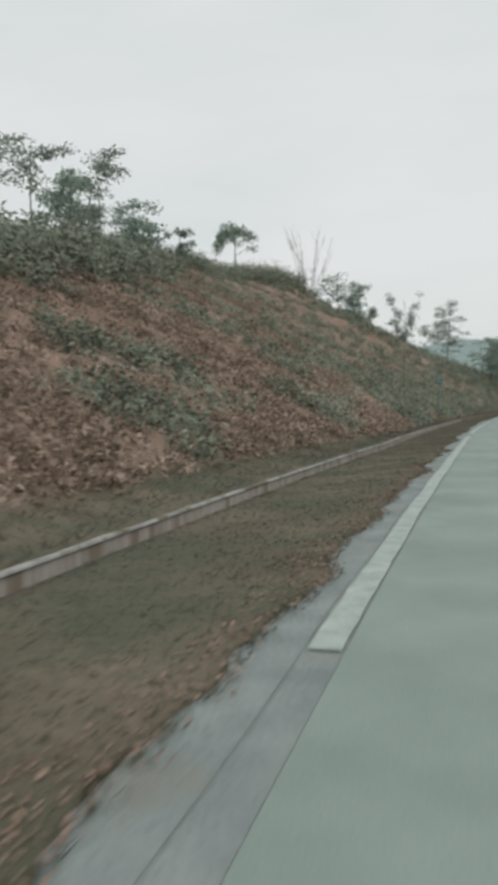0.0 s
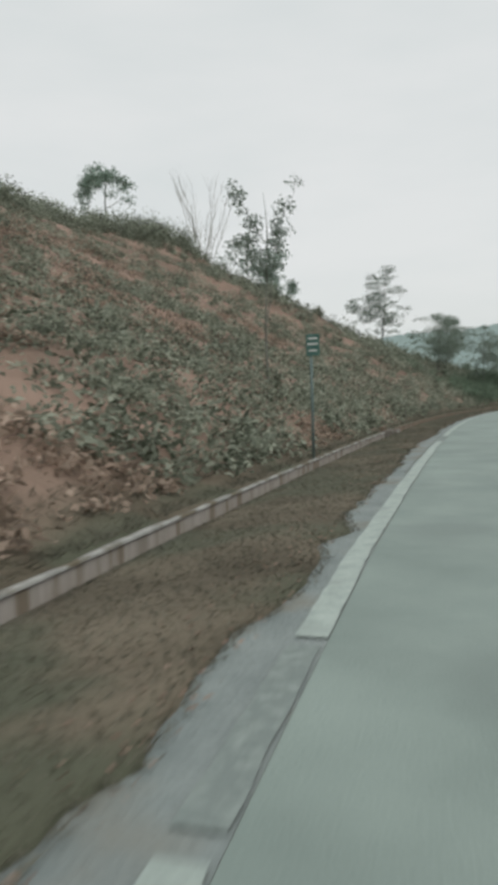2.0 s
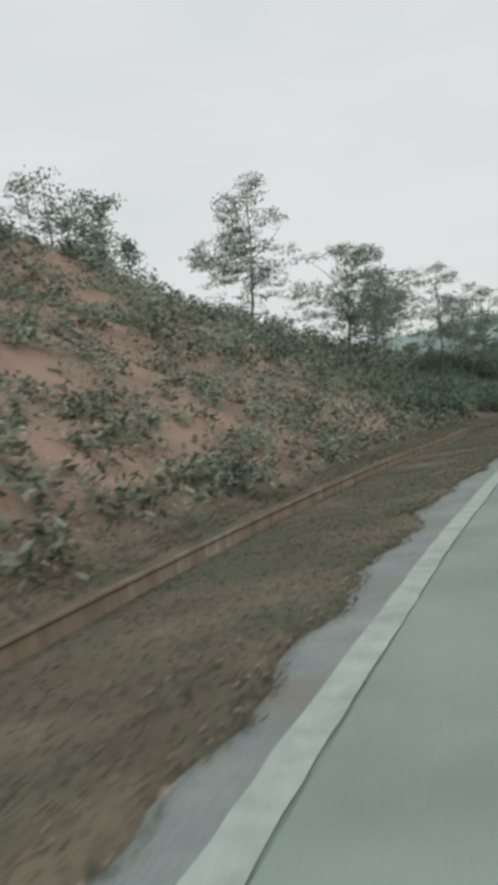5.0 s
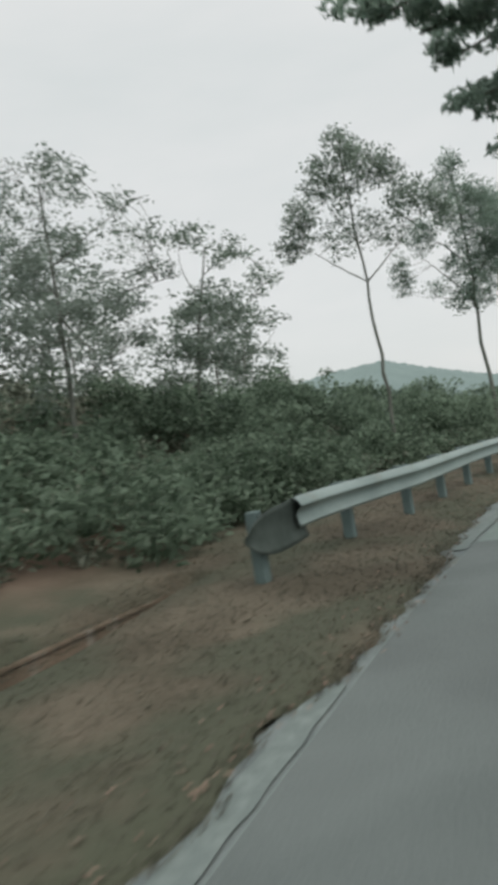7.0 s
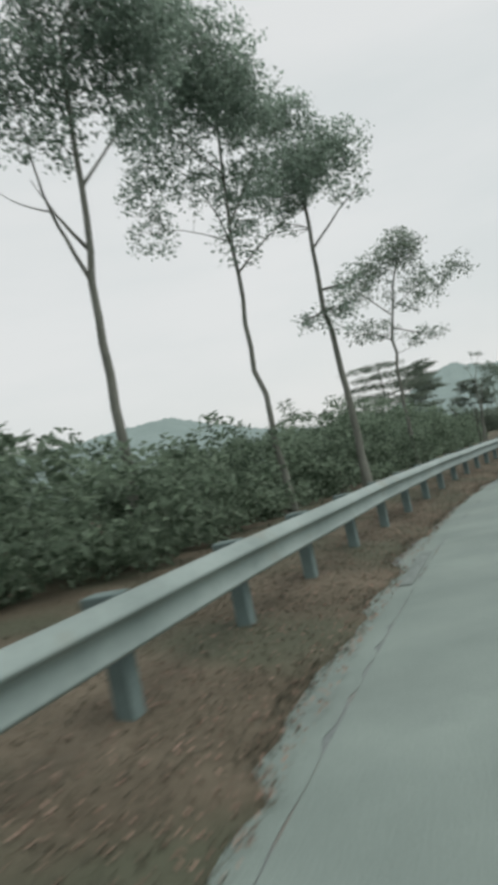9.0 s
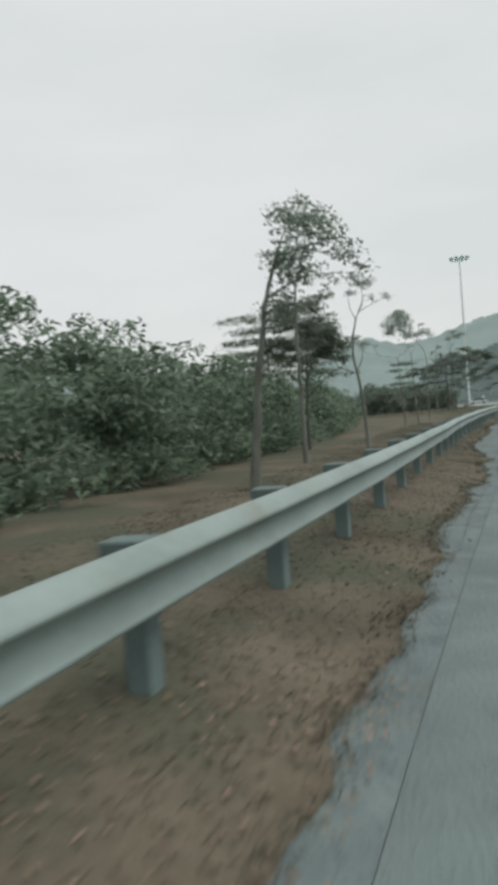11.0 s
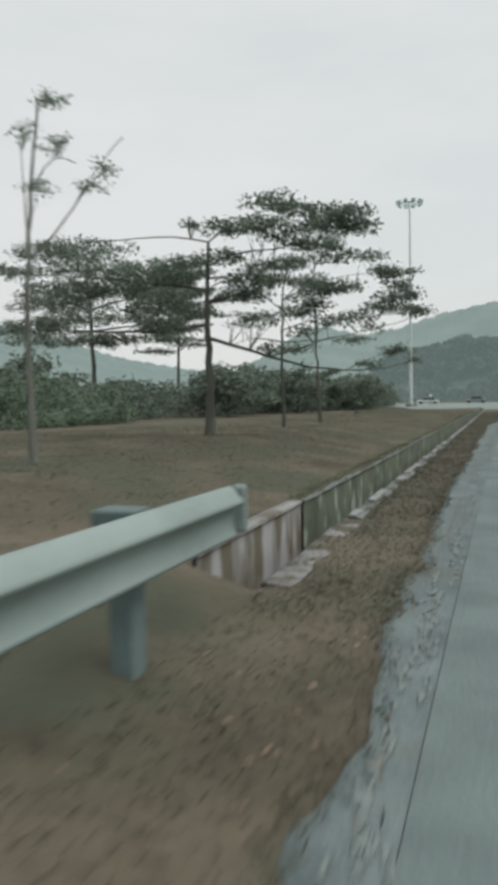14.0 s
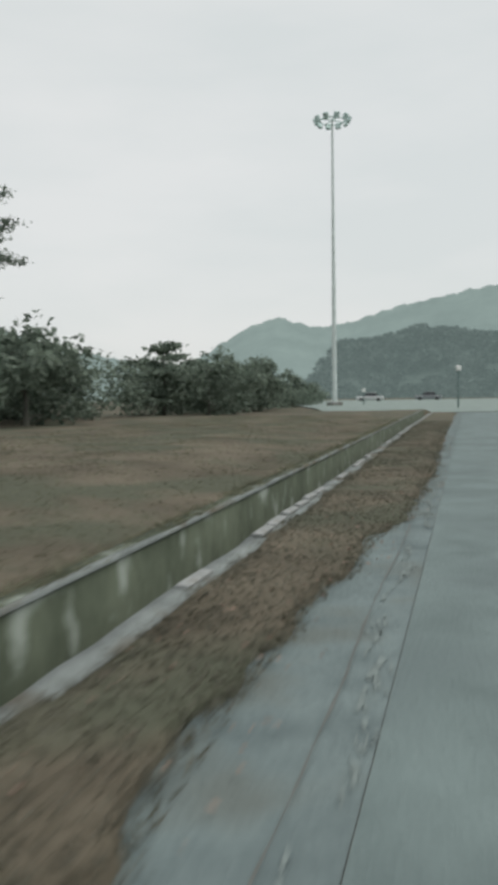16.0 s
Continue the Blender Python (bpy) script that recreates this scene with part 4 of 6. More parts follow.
    tagged(child("branchwork", mesh_of("branchwork", *joined(twigs), bark or M_BARK, smooth=True), ob), kind="stuff")
    c = np.concatenate(centres)
    v, f = leaf_arrays(r, c, np.full((len(c), 3), 1.0) * np.array([.23, .23, .12]) * (coarse / .14), 10, size * .85, size * .44, shell=.6)
    child("crown", mesh_of("crown", v, f, leaf or M_LEAF), ob)
    return ob


RT = "row of trees behind the guard rail"
# trees on the top of the cutting
tree(48, 30.5, 6.8, .6, 2.7, "round", 11, clumps=34, per=90, size=.3, leaf=M_LEAF_DARK, trunk_r=.1, label="dark bushy tree on the crest of the red slope")
tree(44, 25.3, 8.0, 3.6, 3.4, "layered", 12, clumps=34, per=42, size=.26, leaf=M_LEAF_PALE, trunk_r=.08, label="airy flat-branched tree on the crest of the slope")
tree(39.5, 27, 8.0, 3.0, 3.2, "layered", 22, clumps=34, per=34, size=.26, leaf=M_LEAF_PALE, trunk_r=.08, label="airy flat-branched tree on the crest of the slope")
tree(59, 32.8, 6.0, .6, 2.8, "round", 13, clumps=38, per=85, size=.3, leaf=M_LEAF_DARK, trunk_r=.1, label="dark bushy tree on the crest of the red slope")
tree(57.2, 26.9, 3.6, 1.2, 1.4, "airy", 14, clumps=14, per=60, size=.24, trunk_r=.05, label="small thin tree on the crest of the slope")
tree(84, 41.0, 8.2, 3.4, 2.8, "umbrella", 15, clumps=34, per=80, size=.3, leaf=M_LEAF_DARK, trunk_r=.14, label="round-headed tree standing on the crest of the slope")
many_stems(88.4, 33.2, 10.4, 4.8, 12, 16)
tree(46.2, 5.9, 6.1, 3.2, .95, "plume", 17, clumps=46, per=42, size=.11, leaf=M_LEAF_PALE, trunk_r=.04, fork=1.4, label="thin bamboo-like tree with two pale plumes")
tree(101.4, 36.4, 10.0, 1.2, 2.9, "round", 18, clumps=36, per=90, size=.34, leaf=M_LEAF_DARK, trunk_r=.12, label="dark leafy tree on the shoulder of the slope")
tree(98.5, 37.5, 9.0, 2.0, 3.6, "airy", 19, clumps=34, per=40, size=.34, leaf=M_LEAF_PALE, trunk_r=.12, label="pale thin tree on the shoulder of the slope")
limb_tree(95.3, 18.4, [(0.29, 6.66), (0.6, 9.28), (0.75, 12.79)],
          [[(0.6, 9.28), (-0.71, 10.17), (-1.51, 10.96)], [(0.55, 9.07), (1.66, 9.89), (2.44, 10.98)], [(0.66, 10.82), (-0.14, 12.17), (-0.39, 13.26)], [(0.4, 7.99), (-1.25, 9.05), (-3.05, 9.95)], [(0.4, 7.99), (1.56, 7.84), (2.44, 7.96)]],
          [(0.85, 13.31, 0.85, 0.48, 1.0), (-0.78, 12.92, 0.5, 0.37, 0.5), (-1.44, 12.09, 0.5, 0.37, 0.5), (-0.04, 11.91, 0.73, 0.36, 0.4), (1.94, 11.34, 0.93, 0.46, 0.8), (-0.9, 10.79, 1.34, 0.61, 1.0), (-3.33, 10.26, 0.89, 0.77, 1.0), (0.16, 9.84, 1.19, 0.59, 0.7), (0.82, 8.56, 0.93, 0.7, 0.7), (-1.83, 9.42, 1.23, 0.74, 0.7), (2.44, 9.47, 0.9, 0.27, 0.6)],
          size=0.22, r0=0.1, leaf=M_LEAF_PALE, bark=M_BARK, dense=.7, wisps=[(-3.0, 2.4, 6.2, 11.5, 70), (-1.6, 1.8, 10.5, 13.4, 24)], seed=953, group="", label="pointed pale-green tree at the end of the slope")
# trees where the cutting ends
limb_tree(92.4, 10.8, [(-0.23, 3.98), (-0.01, 6.06), (-0.06, 7.48)],
          [[(-0.01, 6.06), (-0.5, 7.06), (-0.49, 7.77)], [(0.02, 6.23), (1.03, 6.78), (1.51, 7.26)], [(-0.11, 5.2), (-0.83, 5.79), (-1.64, 6.24)], [(-0.11, 5.2), (0.79, 5.36), (1.62, 5.53)], [(-0.06, 5.72), (-0.81, 7.14), (-1.8, 7.92)]],
          [(0.36, 7.72, 1.18, 0.45, 1.0), (1.14, 7.44, 0.71, 0.39, 1.0), (-0.43, 8.11, 0.56, 0.33, 1.0), (0.22, 6.89, 1.08, 0.45, 0.6), (1.59, 6.55, 0.53, 0.44, 0.6), (-0.57, 6.01, 1.09, 0.64, 0.6), (1.62, 5.53, 0.87, 0.52, 0.6), (-1.58, 7.87, 0.76, 0.28, 0.4), (-2.28, 6.56, 1.14, 0.47, 0.5), (-0.07, 5.19, 0.9, 0.54, 0.6)],
          size=0.17, r0=0.08, leaf=M_LEAF, bark=M_BARK, dense=.8, wisps=[(-2.8, 2.1, 4.0, 7.0, 80)], seed=924, group="", label="dark round-topped tree above the thicket")
limb_tree(96.2, 8.8, [(0.4, 2.62), (0.48, 4.26), (0.43, 5.61), (0.45, 6.64)],
          [[(0.46, 3.85), (1.76, 4.35), (2.73, 4.49)], [(0.45, 5.09), (1.53, 5.61), (2.31, 5.87)], [(0.43, 5.92), (0.19, 6.72), (0.02, 7.2)], [(0.45, 4.47), (-0.13, 5.24), (-0.46, 5.64)], [(0.44, 3.44), (1.05, 3.31), (1.53, 3.21)], [(0.41, 3.34), (-0.06, 3.65), (-0.56, 3.86)]],
          [(0.53, 7.03, 0.56, 0.28, 0.7), (1.09, 6.55, 0.43, 0.27, 0.7), (1.95, 5.88, 0.51, 0.21, 0.6), (2.42, 5.25, 0.4, 0.2, 0.6), (2.29, 4.61, 0.49, 0.25, 0.7), (0.3, 5.96, 0.44, 0.22, 0.5), (0.87, 5.49, 0.43, 0.27, 0.5), (1.72, 4.16, 0.5, 0.3, 0.6), (0.85, 4.17, 0.42, 0.26, 0.5), (-0.04, 5.01, 0.33, 0.44, 0.5), (2.08, 3.59, 0.59, 0.24, 0.5), (1.15, 3.19, 0.81, 0.25, 0.6), (-0.23, 3.47, 0.43, 0.32, 0.5), (-0.92, 6.85, 0.71, 0.47, 0.5), (-1.21, 5.52, 0.58, 0.7, 0.5)],
          size=0.15, r0=0.07, leaf=M_LEAF_PALE, bark=M_BARK, dense=.8, wisps=[(-1.6, 2.6, 2.6, 6.0, 60), (-1.0, 1.6, 5.2, 7.1, 22)], seed=962, group="", label="pale feathery young tree above the thicket")
limb_tree(99.2, 6.9, [(-0.72, 2.42), (-0.56, 3.6), (-0.26, 4.74), (-0.01, 5.64)],
          [[(-0.47, 3.83), (0.31, 4.13), (0.95, 4.67)], [(-0.31, 4.51), (-0.58, 5.31), (-0.33, 5.85)], [(-0.19, 4.97), (0.57, 5.48), (1.01, 5.01)], [(-0.61, 3.25), (0.11, 3.1), (0.65, 3.11)], [(-0.61, 3.25), (-1.01, 3.52), (-1.33, 3.77)]],
          [(-0.18, 5.87, 0.61, 0.22, 1.0), (0.55, 5.37, 0.6, 0.3, 0.8), (0.97, 4.78, 0.35, 0.35, 0.8), (-0.15, 4.6, 0.66, 0.36, 1.0), (-0.62, 4.35, 0.49, 0.3, 1.0), (0.55, 3.95, 0.47, 0.35, 0.8), (-0.9, 3.68, 0.73, 0.3, 0.8), (0.16, 3.33, 0.7, 0.29, 0.7), (0.61, 2.88, 0.46, 0.29, 0.7), (-0.74, 3.03, 0.84, 0.3, 0.7)],
          size=0.14, r0=0.06, leaf=M_LEAF, bark=M_BARK, dense=.8, wisps=[(-1.6, 1.8, 2.2, 4.8, 30)], seed=992, group="", label="open leafy young tree above the thicket")
for _s, _d, _h, _rad, _k in ((99.0, 13.2, 5.2, 1.6, 31), (102.5, 14.8, 5.6, 1.8, 32), (106.2, 17.6, 6.6, 2.0, 33), (110.0, 19.4, 7.2, 2.1, 34), (113.0, 15.0, 5.8, 1.8, 35), (107.5, 12.5, 4.6, 1.5, 36)):
    tree(_s, _d, _h, .8, _rad, "airy", _k, clumps=30, per=60, size=.17, leaf=M_LEAF_PALE, trunk_r=.05, group="young trees behind the slope", label="thin pale young tree behind the slope")
# row behind the rail
limb_tree(103.9, 5.4, [(0.22, 2.18), (0.21, 3.85), (0.18, 5.12), (0.11, 6.09), (0.07, 7.06), (0.03, 8.47)],
          [[(0.18, 5.12), (0.96, 5.77), (1.61, 6.52), (2.07, 6.63)], [(0.06, 5.26), (-0.72, 5.81), (-1.57, 6.51)], [(0.11, 6.09), (-0.49, 7.08), (-0.87, 8.0)]],
          [(-0.03, 8.71, 0.4, 0.52, 1.0), (-0.61, 8.0, 0.63, 0.63, 1.0), (-1.55, 7.06, 0.52, 0.81, 1.0), (0.74, 7.93, 0.66, 0.39, 1.0), (1.55, 7.11, 0.74, 0.37, 1.0), (2.27, 6.35, 0.36, 0.31, 1.0), (0.37, 6.62, 0.65, 0.27, 0.45), (0.85, 6.22, 0.63, 0.53, 0.45), (-0.4, 6.5, 0.55, 0.77, 0.45), (0.37, 8.36, 0.51, 0.34, 1.0), (1.1, 7.56, 0.54, 0.33, 1.0), (-0.02, 7.42, 0.56, 0.44, 0.6), (1.98, 6.67, 0.42, 0.26, 1.0), (-1.97, 6.54, 0.35, 0.4, 1.0), (1.24, 6.78, 0.53, 0.26, 0.5)],
          size=0.15, r0=0.07, leaf=M_LEAF, bark=M_BARK, dense=1.0, seed=1039, group=RT, label="tall slender tree with a spreading one-sided open crown")
limb_tree(116.5, 6.0, [(0.09, 1.37), (0.04, 3.12), (-0.03, 5.31), (0.01, 6.66), (0.07, 8.57), (-0.1, 11.04)],
          [[(0.04, 6.24), (-0.85, 7.15), (-2.12, 8.38)], [(0.01, 6.66), (0.95, 7.5), (1.79, 8.34)], [(0.04, 7.48), (-0.88, 8.57), (-2.02, 9.21)], [(-0.03, 5.31), (-0.88, 6.04), (-1.72, 6.49)]],
          [(-0.2, 11.23, 0.59, 0.96, 1.0), (0.11, 9.67, 1.42, 1.14, 1.0), (-1.61, 8.89, 0.72, 0.87, 1.0), (-2.88, 7.66, 0.51, 1.02, 1.0), (0.35, 7.49, 1.35, 1.49, 1.0), (-0.11, 6.02, 1.07, 0.6, 1.0), (-1.59, 6.87, 0.7, 0.49, 0.45), (1.38, 8.4, 0.81, 0.95, 1.0), (0.93, 9.35, 0.84, 0.56, 1.0), (0.72, 10.14, 0.64, 0.43, 1.0), (1.41, 7.58, 0.67, 0.8, 1.0)],
          size=0.17, r0=0.115, leaf=M_LEAF_DARK, bark=M_BARK, dense=.92, seed=1165, group=RT, label="tall slender tree with a full dark pointed crown")
limb_tree(121.0, 5.5, [(-0.06, 2.14), (-0.05, 3.29), (-0.16, 4.16), (-0.0, 4.61), (0.21, 5.97), (0.09, 7.0), (0.28, 8.48)],
          [[(-0.16, 4.16), (-0.36, 5.07), (-0.64, 5.93), (-0.62, 6.71), (-0.59, 7.53)], [(-0.64, 5.93), (-1.08, 6.14), (-1.63, 6.68)], [(-0.02, 4.97), (-0.34, 5.61), (-0.6, 6.33)], [(0.2, 6.15), (0.62, 6.63), (1.14, 7.15)], [(0.1, 6.82), (-0.24, 7.86), (-0.22, 8.86)]],
          [(0.57, 9.08, 1.33, 0.72, 1.0), (1.25, 8.08, 0.87, 0.77, 1.0), (-0.48, 8.23, 0.72, 0.92, 1.0), (1.03, 7.1, 0.56, 0.56, 0.7), (-0.24, 6.94, 0.68, 0.58, 0.6), (-1.57, 7.89, 0.74, 1.16, 0.7), (0.3, 7.92, 0.69, 0.69, 1.0), (-0.23, 10.42, 1.04, 0.87, 1.0), (0.68, 9.82, 0.76, 0.68, 1.0), (-0.73, 11.1, 0.8, 0.5, 1.0), (1.33, 8.53, 0.99, 0.83, 1.0)],
          size=0.16, r0=0.12, leaf=M_LEAF_DARK, bark=M_BARK, dense=.92, seed=1210, group=RT, label="tall slender tree forking into two stems under a full crown")
limb_tree(125.7, 5.0, [(0.18, 2.19), (0.08, 4.15), (0.15, 5.34), (0.15, 6.2), (0.26, 7.27), (0.4, 9.07)],
          [[(0.15, 5.34), (0.59, 5.82), (1.36, 6.42)], [(0.14, 5.84), (-0.12, 6.78), (-0.59, 7.68)], [(0.19, 6.68), (0.82, 7.44), (1.29, 8.36)], [(0.26, 7.27), (-0.43, 8.38), (-0.92, 9.32)], [(0.13, 6.08), (-1.07, 6.83), (-1.89, 6.97)]],
          [(0.31, 9.85, 1.46, 0.93, 1.0), (-0.71, 8.99, 1.19, 1.06, 1.0), (-1.54, 7.88, 0.79, 0.79, 0.6), (-1.76, 6.93, 0.65, 0.52, 0.45), (0.96, 8.61, 0.89, 1.02, 1.0), (0.63, 7.14, 0.87, 0.87, 0.7), (0.25, 6.05, 0.55, 0.67, 0.45), (-0.46, 7.64, 0.77, 0.77, 0.45), (-0.11, 10.7, 1.0, 0.7, 1.0), (0.18, 9.75, 1.01, 1.01, 1.0), (0.74, 8.9, 0.8, 0.8, 1.0)],
          size=0.16, r0=0.09, leaf=M_LEAF_DARK, bark=M_BARK, dense=.92, seed=1257, group=RT, label="tall slender tree with a rounded crown")
limb_tree(128.9, 4.2, [(0.3, 0.68), (0.26, 2.79), (0.16, 4.66), (0.17, 6.37), (0.23, 7.64), (0.36, 8.89)],
          [[(0.17, 6.37), (1.13, 7.05), (1.77, 7.4)], [(0.21, 7.21), (-0.07, 8.32), (-0.14, 9.37)], [(0.23, 7.64), (0.99, 8.38), (1.48, 8.62)], [(0.2, 4.5), (-0.15, 4.6), (-0.42, 4.74)], [(0.14, 5.23), (0.89, 5.3), (1.34, 5.44)]],
          [(1.08, 8.77, 0.96, 0.66, 1.0), (0.2, 9.53, 0.83, 0.68, 1.0), (0.35, 8.17, 1.03, 0.88, 0.8), (1.47, 7.29, 0.57, 0.36, 0.45), (-0.23, 4.55, 0.42, 0.35, 0.45), (0.57, 4.54, 0.56, 0.49, 0.45), (-0.48, 7.15, 0.58, 0.44, 0.45), (1.02, 5.26, 0.49, 0.42, 0.3), (-0.21, 9.7, 1.0, 0.6, 1.0), (0.54, 8.64, 1.21, 0.66, 1.0), (-0.09, 8.02, 1.2, 0.8, 1.0)],
          size=0.16, r0=0.125, leaf=M_LEAF_DARK, bark=M_BARK, dense=.92, seed=1289, group=RT, label="tall tree with a stout grey trunk and high crown")
limb_tree(138.0, 4.6, [(0.12, 0.44), (0.06, 2.51), (0.18, 4.97), (0.34, 6.17), (1.06, 8.03)],
          [[(0.27, 5.56), (-0.52, 6.62), (-1.37, 7.72)], [(0.31, 5.97), (1.57, 6.63), (2.81, 6.86)], [(0.18, 4.97), (-0.58, 5.38), (-1.24, 5.34)], [(0.22, 5.37), (1.19, 4.9), (1.72, 4.55)]],
          [(1.15, 7.99, 0.84, 0.73, 1.0), (0.2, 7.46, 0.84, 0.63, 0.7), (-0.88, 6.94, 1.06, 0.74, 0.45), (1.34, 6.5, 1.24, 0.83, 0.45), (2.81, 6.86, 0.62, 0.51, 0.45), (-0.58, 5.38, 0.94, 0.42, 0.6), (1.17, 4.8, 0.92, 0.31, 0.45)],
          size=0.18, r0=0.1, leaf=M_LEAF, bark=M_BARK, dense=1.2, seed=1380, group=RT, label="open-crowned tree behind the guard rail")
limb_tree(146.2, 3.2, [(-0.05, 0.59), (0.06, 1.47), (0.15, 2.22), (0.25, 2.77), (0.47, 3.28)],
          [[(0.2, 2.52), (0.58, 2.61), (1.07, 2.61)], [(0.25, 2.77), (0.7, 2.99), (1.14, 2.98)], [(0.36, 3.05), (0.86, 3.39), (1.37, 3.42)], [(0.47, 3.28), (0.63, 3.65), (0.78, 3.94)], [(0.85, 3.28), (1.23, 3.14), (1.6, 2.95)]],
          [(0.73, 3.77, 0.42, 0.25, 1.0), (1.11, 3.51, 0.24, 0.2, 1.0), (1.37, 3.18, 0.17, 0.17, 0.8), (1.56, 2.95, 0.13, 0.07, 1.0), (0.56, 3.3, 0.33, 0.25, 1.0), (0.7, 2.99, 0.36, 0.16, 1.0), (0.99, 2.65, 0.17, 0.11, 1.0), (0.54, 2.65, 0.32, 0.16, 1.0), (0.6, 2.4, 0.31, 0.08, 0.45), (1.21, 2.9, 0.15, 0.11, 0.3)],
          size=0.11, r0=0.09, leaf=M_LEAF, bark=M_BARK, dense=1.0, seed=1462, group=RT, label="broad leafy tree with drooping feathery foliage")
limb_tree(150.9, 3.8, [(-0.02, 0.2), (-0.04, 1.11), (-0.03, 2.28), (-0.04, 3.01), (-0.01, 3.72), (0.19, 4.05), (0.26, 4.39)],
          [[(-0.0, 3.76), (-0.16, 3.9), (-0.26, 4.27)], [(0.19, 4.05), (0.11, 4.42), (0.06, 4.86)], [(0.26, 4.39), (0.4, 4.72), (0.61, 4.97)]],
          [(0.25, 4.32, 0.15, 0.19, 0.45), (0.45, 4.86, 0.23, 0.12, 0.7), (-0.22, 4.33, 0.19, 0.12, 0.4), (0.07, 4.96, 0.19, 0.12, 0.5)],
          size=0.1, r0=0.06, leaf=M_LEAF, bark=M_BARK, dense=1.0, seed=1509, group=RT, label="thin crooked tree with a few tufts of leaves")
limb_tree(155.5, 3.6, [(0.14, 0.33), (0.1, 0.95), (0.09, 1.49), (0.04, 1.98), (-0.13, 2.38), (-0.12, 2.77), (-0.03, 3.2), (0.02, 3.61), (0.24, 3.8)],
          [[(0.07, 2.03), (0.14, 2.41), (0.14, 2.8)], [(0.13, 3.69), (0.46, 3.77), (0.83, 3.89)], [(-0.04, 3.4), (-0.11, 3.75), (-0.08, 4.03)], [(0.24, 3.8), (0.28, 4.03), (0.23, 4.28)], [(-0.11, 2.72), (0.06, 2.88)]],
          [(0.26, 4.3, 0.3, 0.19, 0.8), (0.05, 4.49, 0.14, 0.08, 0.8), (0.85, 3.91, 0.11, 0.08, 1.0), (0.43, 3.89, 0.11, 0.08, 0.7), (-0.02, 4.07, 0.14, 0.14, 0.5), (0.14, 2.83, 0.08, 0.11, 0.5)],
          size=0.09, r0=0.065, leaf=M_LEAF, bark=M_BARK, dense=1.0, seed=1555, group=RT, label="crooked thin tree with sparse tufts of leaves")
_r = np.random.default_rng(56)
_dome = [(1.15 * x, 1.95 + (3.95 - 1.95 - 1.0 * x * x) * h, _r.uniform(.16, .3), _r.uniform(.05, .09), _r.uniform(.7, 1.1)) for x, h in zip(_r.uniform(-1, 1, 84), _r.random(84) ** .6)]
limb_tree(154.8, 4.8, [(0.0, 0.5), (0.02, 1.3), (0.08, 2.0), (0.1, 2.8)],
          [[(0.06, 1.7), (-0.4, 2.3), (-0.85, 2.8)], [(0.06, 1.8), (-0.2, 2.8), (-0.35, 3.6)], [(0.08, 2.0), (0.25, 3.0), (0.3, 3.7)], [(0.08, 2.0), (0.5, 2.6), (0.9, 3.1)], [(0.04, 1.5), (0.5, 2.0), (1.0, 2.3)], [(0.04, 1.4), (-0.4, 1.8), (-0.9, 2.2)]],
          _dome, size=0.11, r0=0.06, leaf=M_GROVE, bark=M_BARK_DARK, dense=1.1, seed=1560, group=RT, label="low umbrella-shaped tree rising out of the bushes")
limb_tree(166.8, 4.3, [(0.09, 0.28), (0.03, 1.33), (-0.02, 2.5), (-0.04, 3.08)],
          [[(-0.04, 3.07), (-0.47, 3.13), (-0.75, 3.28), (-1.26, 3.3), (-1.65, 3.55), (-1.75, 3.89)], [(-0.04, 3.08), (0.29, 3.31), (0.51, 3.48)], [(-0.75, 3.28), (-0.94, 3.61)]],
          [(-1.75, 4.04, 0.37, 0.15, 1.0), (-1.36, 3.79, 0.25, 0.07, 1.0), (-0.89, 3.61, 0.13, 0.05, 0.6), (0.51, 3.48, 0.17, 0.1, 0.4)],
          size=0.1, r0=0.05, leaf=M_LEAF, bark=M_BARK, dense=1.0, seed=1668, group=RT, label="thin straight tree with one high bent twig")
limb_tree(172.2, 4.5, [(0.03, 0.37), (-0.05, 1.6), (-0.09, 2.77), (-0.1, 3.5)],
          [[(-0.1, 3.5), (-0.29, 3.87), (-0.61, 4.18), (-0.94, 4.57)], [(-0.1, 3.5), (0.07, 3.7), (0.2, 4.12), (0.32, 4.71)], [(-0.61, 4.18), (-0.52, 4.61), (-0.6, 5.12)], [(-0.45, 4.06), (-0.12, 4.36), (0.04, 4.56)], [(-0.94, 4.57), (-1.1, 4.95)]],
          [(-0.64, 5.26, 0.59, 0.29, 1.0), (-0.93, 4.93, 0.46, 0.29, 0.8), (-0.36, 4.77, 0.49, 0.28, 0.8), (-1.02, 4.61, 0.33, 0.18, 1.0), (-0.2, 4.4, 0.36, 0.18, 1.0), (-0.6, 5.47, 0.34, 0.15, 1.0), (0.47, 4.81, 0.17, 0.09, 0.5), (0.53, 4.56, 0.17, 0.08, 0.5), (0.25, 4.3, 0.06, 0.24, 0.5)],
          size=0.1, r0=0.055, leaf=M_LEAF_DARK, bark=M_BARK, dense=1.0, seed=1722, group=RT, label="thin tree forking into a small dense crown")
